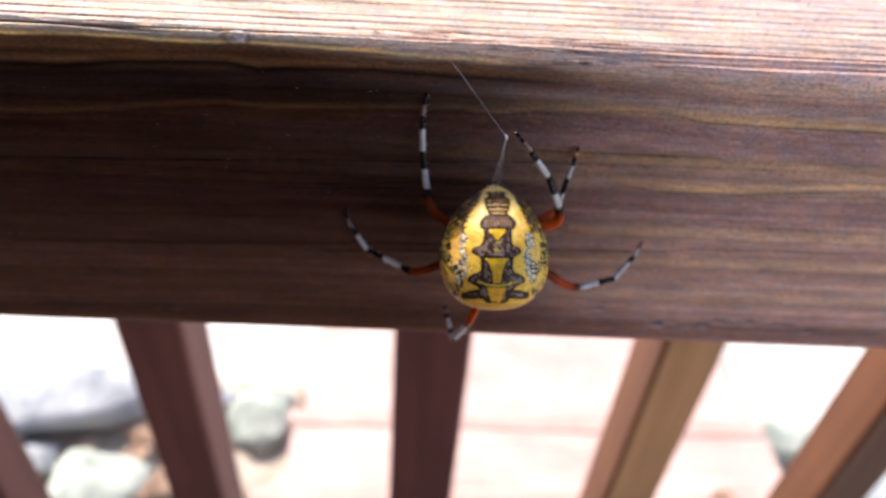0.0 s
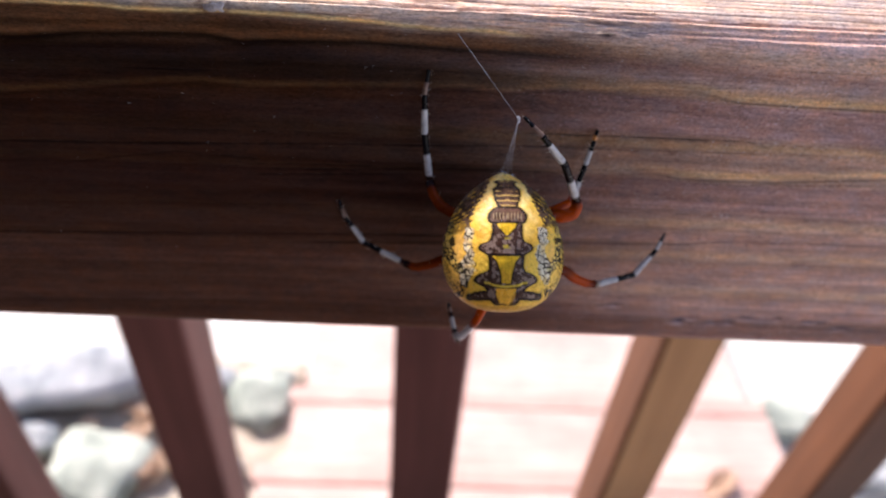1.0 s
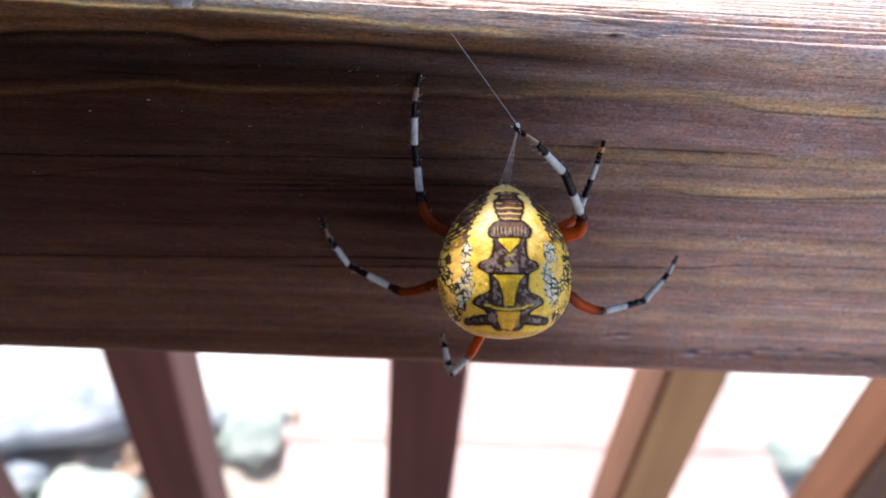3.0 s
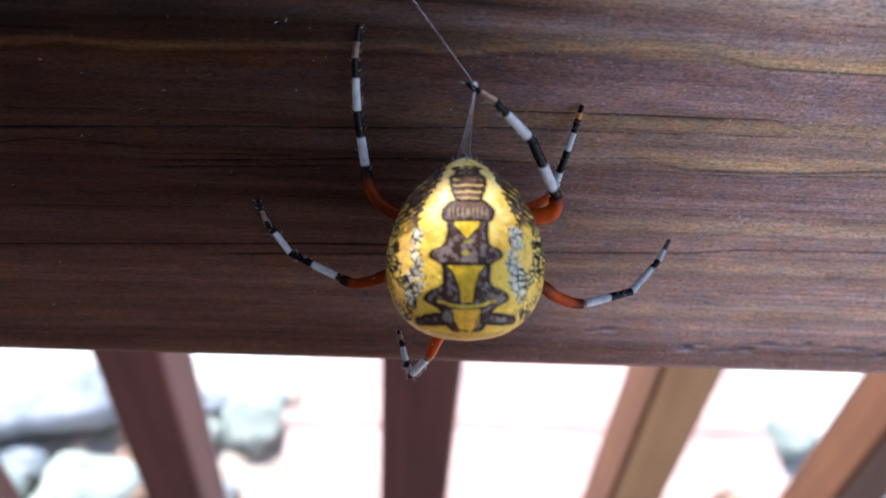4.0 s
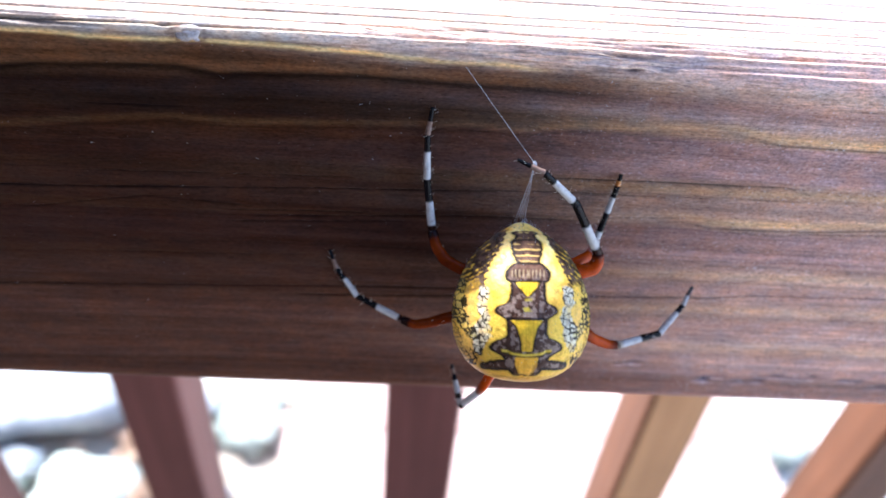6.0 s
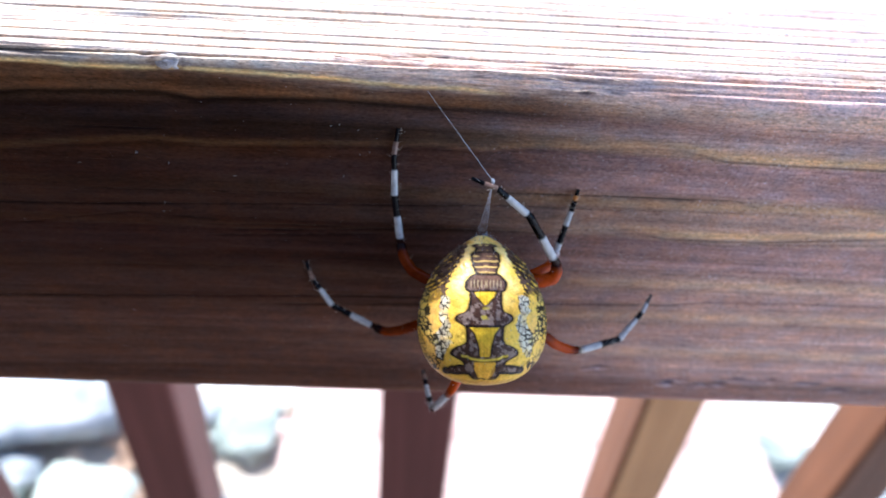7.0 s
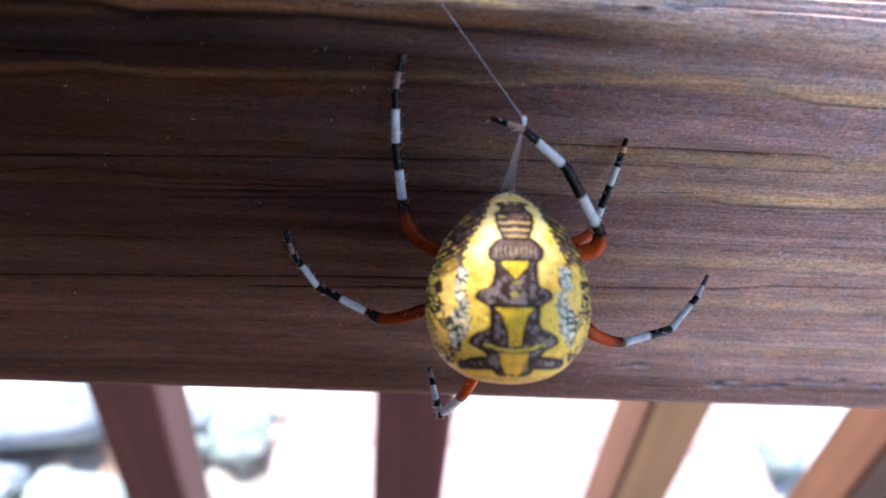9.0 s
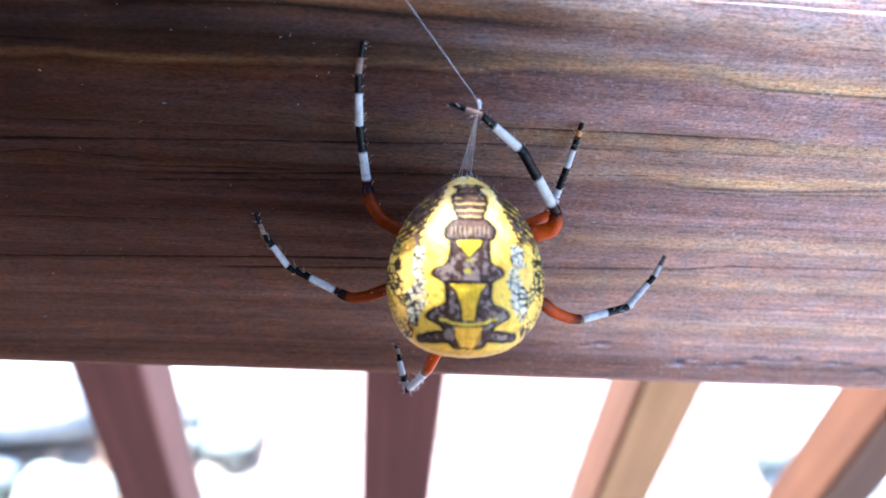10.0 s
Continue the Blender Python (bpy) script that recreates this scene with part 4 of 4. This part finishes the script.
def banded(a_, b_, r0, r1, stops):
    """Rows along a straight piece from a to b: stops are (fraction, colour), hard steps between."""
    a_, b_ = np.array(a_, float), np.array(b_, float)
    rows = []
    for f0, f1, c in stops:
        for f in (f0 + 0.02, (f0 + f1) / 2, f1 - 0.02):
            rows.append((a_ + (b_ - a_) * (f * 1.06 - 0.03), 0.79 * (r0 + (r1 - r0) * f) * (0.86 + 0.5 * (f - 0.5) ** 2 + 0.10 * math.sin(3.1 * f)), c))
    return rows


def leg(femur, joints, bands, radii, label, seed, tarsus=True):
    """femur: places from the body to the knee; joints: knee, tibia end, metatarsus end, tip."""
    knee = here(joints[0])
    root, data = segment("leg", [(p_, r_ * 0.86, c_) for p_, r_, c_ in femur], spider, knee)
    root.location = knee
    root["label"] = label
    rnd = random.Random(seed)
    hair = bmesh.new()
    hair.verts.layers.float_color.new("paint")
    spikes(hair, data, 6, rnd, 0.35 * MM)
    made = []
    for i, nm in enumerate(("tibia", "metatarsus", "tarsus")):
        ob, data = segment(nm, banded(joints[i], joints[i + 1], radii[i], radii[i + 1], bands[i]), root, knee)
        spikes(hair, data, (34, 40, 10)[i], rnd, 0.5 * MM)
        made.append(ob)
    ob = mesh_object("bristles", hair, LEGSHELL, root)
    tagged(ob, kind="stuff")
    return root, made + [ob]


TIB = [(0, 0.16, D), (0.16, 0.58, W_), (0.58, 1.0, K)]
MET = [(0, 0.62, W_), (0.62, 1.0, K)]
TAR = [(0, 0.5, P_), (0.5, 1.0, K)]
leg([((5.6, -5.5, -16.0), 0.55, R_), ((3.8, -5.6, -15.4), 0.55, R_), ((2.6, -5.0, -15.1), 0.55, R_), ((1.9, -4.1, -14.6), 0.5, O_SHADED), ((1.75, -3.7, -14.3), 0.47, R_), ((1.68, -3.5, -14.15), 0.46, D), ((1.55, -3.1, -13.9), 0.45, K)],
    [(1.55, -3.1, -13.9), (0.9, -1.95, -9.9), (0.75, -0.95, -6.7), (1.0, -0.3, -4.8)], [TIB, MET, TAR], (0.42, 0.36, 0.30, 0.2), "orange leg with black and white bands, reaching up the board", 100)
leg([((6.0, -5.5, -20.0), 0.55, R_), ((3.2, -4.6, -21.8), 0.55, R_), ((1.9, -4.1, -23.0), 0.52, O_SHADED), ((0.7, -3.6, -23.8), 0.48, O_SHADED), ((0.3, -3.5, -23.75), 0.46, R_), ((0.1, -3.45, -23.72), 0.45, D), ((-0.5, -3.2, -23.6), 0.42, K)],
    [(-0.5, -3.2, -23.6), (-4.3, -2.0, -22.3), (-6.1, -0.9, -20.2), (-6.7, -0.3, -18.7)], [[(0, 0.1, D), (0.1, 0.55, W_), (0.55, 1, K)], MET, TAR], (0.40, 0.34, 0.27, 0.18), "orange leg with black and white bands, spread sideways", 110)
KNEE = (14.2, -4.6, -14.0)
ur, ur_parts = leg([((9.5, -5.5, -15.4), 0.6, R_), ((12.2, -5.0, -15.5), 0.62, R_), ((13.2, -5.0, -15.65), 0.66, O), ((14.1, -4.85, -15.4), 0.68, O), ((14.35, -4.7, -14.8), 0.60, O), ((14.2, -4.6, -14.0), 0.5, D)],
    [KNEE, (11.2, -4.8, -9.4), (8.3, -5.0, -6.95), (6.3, -4.6, -6.5)], [TIB, [(0, 0.15, K), (0.15, 0.7, W_), (0.7, 1, K)], TAR], (0.49, 0.42, 0.30, 0.17), "orange hind leg with black and white bands, feeling for the silk", 120)
leg([((10.0, -5.0, -16.0), 0.5, R_), ((12.8, -4.0, -15.7), 0.5, O), ((14.2, -3.0, -15.6), 0.46, O), ((14.7, -2.1, -14.6), 0.4, W_)],
    [(14.7, -2.1, -14.6), (15.3, -1.2, -12.3), (15.7, -0.6, -10.5), (15.85, -0.3, -9.6)], [[(0, 0.25, W_), (0.25, 0.85, K), (0.85, 1, W_)], [(0, 0.5, W_), (0.5, 1, K)], [(0, 0.45, (0.5, 0.2, 0.06)), (0.45, 1, K)]], (0.36, 0.32, 0.28, 0.2), "orange leg with black and white bands, foot on the board", 130)
leg([((10.5, -6.5, -19.5), 0.55, R_), ((14.4, -6.1, -21.1), 0.55, R_), ((15.2, -6.1, -21.9), 0.52, O), ((16.5, -6.0, -22.6), 0.48, O), ((17.1, -5.95, -22.75), 0.44, R_), ((17.6, -5.9, -22.8), 0.42, D)],
    [(17.6, -5.9, -22.8), (21.5, -4.2, -23.0), (23.9, -1.8, -21.9), (24.9, -0.3, -21.0)], [[(0, 0.1, (0.4, 0.35, 0.3)), (0.1, 0.52, W_), (0.52, 1, K)], [(0, 0.72, W_), (0.72, 1, K)], [(0, 0.5, W_), (0.5, 1, (0.08, 0.07, 0.07))]], (0.42, 0.38, 0.3, 0.2), "orange leg with black and white bands, foot on the board", 140)
leg([((7.6, -8.4, -21.5), 0.5, R_), ((6.9, -8.5, -24.1), 0.5, O), ((6.5, -8.5, -25.6), 0.46, O), ((6.2, -8.3, -26.6), 0.4, P_)],
    [(6.2, -8.3, -26.6), (5.1, -7.3, -29.8), (4.6, -6.6, -28.4), (4.1, -5.0, -27.1)], [[(0, 0.82, W_), (0.82, 1, D)], [(0, 0.5, W_), (0.5, 0.8, K), (0.8, 1, W_)], [(0, 0.35, W_), (0.35, 0.6, K), (0.6, 0.8, P_), (0.8, 1, K)]], (0.42, 0.38, 0.32, 0.2), "small front leg with a white knee, folded below the body", 150)
leg([((9.0, -6.5, -20.5), 0.5, R_), ((11.0, -5.5, -22.5), 0.45, O), ((12.6, -4.5, -23.0), 0.4, O)],
    [(12.6, -4.5, -23.0), (13.6, -3.2, -23.6), (13.4, -2.0, -24.2), (13.2, -0.6, -24.5)], [TIB, MET, TAR], (0.36, 0.3, 0.25, 0.16), "orange leg with black and white bands, tucked behind the body", 160)
leg([((7.5, -6.5, -20.5), 0.5, R_), ((7.2, -5.0, -23.0), 0.45, O), ((7.0, -3.8, -24.0), 0.4, O)],
    [(7.0, -3.8, -24.0), (6.8, -2.6, -25.0), (6.6, -1.6, -25.6), (6.5, -0.5, -26.2)], [TIB, MET, TAR], (0.36, 0.3, 0.25, 0.16), "orange leg with black and white bands, tucked behind the body", 170)


def front_body():
    bm = bmesh.new()
    bmesh.ops.create_uvsphere(bm, u_segments=32, v_segments=20, radius=1.0)
    lay = bm.verts.layers.float_color.new("paint")
    for v_ in bm.verts:
        s_ = 1 - 0.25 * max(0, -v_.co.z)
        v_.co = Vector((v_.co.x * 2.4 * s_, v_.co.y * 1.7, v_.co.z * 3.2)) * MM
        v_[lay] = (0.34, 0.10, 0.02, 1)
    for f_ in bm.faces:
        f_.smooth = True
    ob = part("cephalothorax", bm, LEGSHELL, spider, "orange-brown head and breast, hidden under the abdomen")
    ob.matrix_basis = Matrix.Translation(here((7.9, -6.0, -20.6))) @ pose(0, 0, 0, -20)
    bm = bmesh.new()
    lay = bm.verts.layers.float_color.new("paint")
    for x_, y_ in ((-0.35, 0), (0.35, 0), (0, -0.3), (-0.2, 0.3), (0.2, 0.3)):
        bmesh.ops.create_cone(bm, cap_ends=True, segments=10, radius1=0.27 * MM, radius2=0.1 * MM, depth=1.15 * MM, matrix=pose(x_ * 1.15 * MM, y_ * 1.15 * MM, 0, -22 * y_, 22 * x_))
    for v_ in bm.verts:
        v_[lay] = (0.06, 0.03, 0.02, 1)
    ob = part("spinnerets", bm, LEGSHELL, spider, "tiny dark spinnerets")
    ob.matrix_basis = Matrix.Translation(AXES @ np.array((0, 0, 5.8 * MM))) @ Matrix(AXES.tolist()).to_4x4()


front_body()


def silk():
    spin = np.array((8.05, -8.4, -16.15)) + (AXES @ np.array((0, 0, 6.05)))
    node, anchor = np.array((8.15, -4.6, -6.3)), np.array((3.0, -0.6, -1.3))
    strands = [(anchor, node, 0.016), (node, spin + np.array((-0.35, 0, 0)), 0.013), (node, spin + np.array((0.0, -0.15, 0)), 0.012), (node, spin + np.array((0.4, 0, 0)), 0.013)]
    strands += [(node + np.array((0.03 * q_, 0, 0)), spin + np.array((q_, -0.1, -0.1)), 0.008) for q_ in (-0.2, -0.1, 0.2)]
    thread = None
    for a_, b_, r in strands:
        q = np.linspace(0, 1, 6)[:, None]
        pts = a_ + (b_ - a_) * q
        if thread is not None:
            pts[1:-1] += np.array((0.06, 0.02, 0)) * (np.sin(q[1:-1] * 3.1) * random.uniform(-1, 1))
        data = tube([np.array((p[0], p[1], p[2] + RAIL / MM)) * MM for p in pts], [r * MM] * 6, [(1, 1, 1)] * 6, 6)
        me = grid_mesh("silk_thread" if thread is None else "strand", data[0], data[1], SILK, close_u=True)
        ob = new(me.name.split(".")[0], me)
        if thread is None:
            thread = tagged(ob, "fine white silk thread from the rail's edge to the spider", "silk thread")
        else:
            ob.parent = thread
    bm = bmesh.new()
    bmesh.ops.create_icosphere(bm, subdivisions=2, radius=1.0)
    for v_ in bm.verts:
        v_.co = Vector((v_.co.x * 0.14 - v_.co.z * 0.08, v_.co.y * 0.12, v_.co.z * 0.30)) * (1 + 0.7 * noise.noise(v_.co * 2.2)) * MM
    ob = part("knot", bm, SILK, thread, "small white tuft where the threads join")
    ob.location = (node[0] * MM, node[1] * MM, RAIL + node[2] * MM)


silk()


def lint():
    """Short pale fibres and flecks caught on the rough wood."""
    rnd = random.Random(31)
    bm = bmesh.new()
    spots = [(-13.7, -11.6, 60), (-3.5, -4.8, 20), (-4.1, -5.0, 80), (-11.9, -10.1, 95), (29.5, -1.2, 85)]
    spots += [(rnd.uniform(-34, 14), -rnd.uniform(3, 33), rnd.uniform(0, 180)) for _ in range(22)] + [(rnd.uniform(12, 50), -rnd.uniform(0.5, 14), rnd.uniform(0, 180)) for _ in range(26)]
    for x, z, turn in spots:
        m = pose(x * MM, -0.00012, RAIL + z * MM, 0, turn, 0) @ pose(0, 0, 0, rnd.uniform(-35, 10))
        h, r = rnd.uniform(0.06, 0.30) * MM, rnd.uniform(0.010, 0.024) * MM
        bmesh.ops.create_cone(bm, cap_ends=True, segments=5, radius1=r, radius2=r * 0.4, depth=h, matrix=m)
    for x, y, r in ((34.0, 10.8, 0.17), (40.5, 14.0, 0.14), (32.5, 3.8, 0.13), (37.5, 1.0, 0.12), (20.0, 8.5, 0.07), (-20.0, 5.0, 0.06), (12.0, 6.2, 0.06)):
        for _ in range(3):
            bmesh.ops.create_icosphere(bm, subdivisions=1, radius=r * rnd.uniform(0.5, 1.0) * MM, matrix=pose(x * MM + rnd.uniform(-r, r) * MM, y * MM + rnd.uniform(-r, r) * MM, RAIL + 0.5 * r * MM, rnd.uniform(0, 90), rnd.uniform(0, 90)))
    ob = mesh_object("lint", bm, SILK)
    tagged(ob, "short pale fibres and flecks caught on the rail", "lint", kind="stuff")


lint()


# ---------------- what moves ----------------
def motions():
    """The hind leg swings over about its knee to take the silk: seconds, turn in the plane of the back, lean to the board."""
    axis = Vector((0.10, 0.74, -0.66))
    swing = [(0.0, 34, 32), (0.5, 30, 30), (1.0, 27, 28), (1.5, 24, 27), (2.0, 21, 25), (3.5, 15, 19), (4.0, 13.5, 16), (4.5, 12, 13), (5.0, 10, 10), (5.5, 8, 7), (7.0, 2.5, 0), (7.5, 1.4, -1.4), (8.0, 0, -2),
             (8.5, 0, -3), (9.0, -0.4, -3.5), (9.5, 0, -2), (10.0, 0.5, 0)]
    for piece in ur_parts:
        walk(piece, [(t, Matrix.Rotation(radians(d), 4, axis) @ Matrix.Rotation(radians(q), 4, "X")) for t, d, q in swing])
    # the abdomen hangs on its silk and sways a little: seconds, millimetres across and up
    sway = [(0.0, -0.15, 0.3), (0.5, -0.24, 0.26), (1.0, -0.26, 0.25), (1.5, -0.28, 0.4), (2.0, -0.2, 0.55), (3.3, 0.0, 0.46), (4.0, 0.1, 0.43), (4.5, 0.1, 0.35), (5.0, 0.16, 0.32), (5.5, 0.14, 0.38), (7.0, 0.05, 0.4), (7.5, 0.06, 0.41), (8.0, 0.0, 0.46), (8.5, 0.06, 0.5), (9.0, 0.06, 0.45), (9.5, 0.0, 0.32), (10.0, 0.04, 0.28)]
    walk(belly, [(t, pose(dx * MM, 0, dz * MM)) for t, dx, dz in sway])


motions()
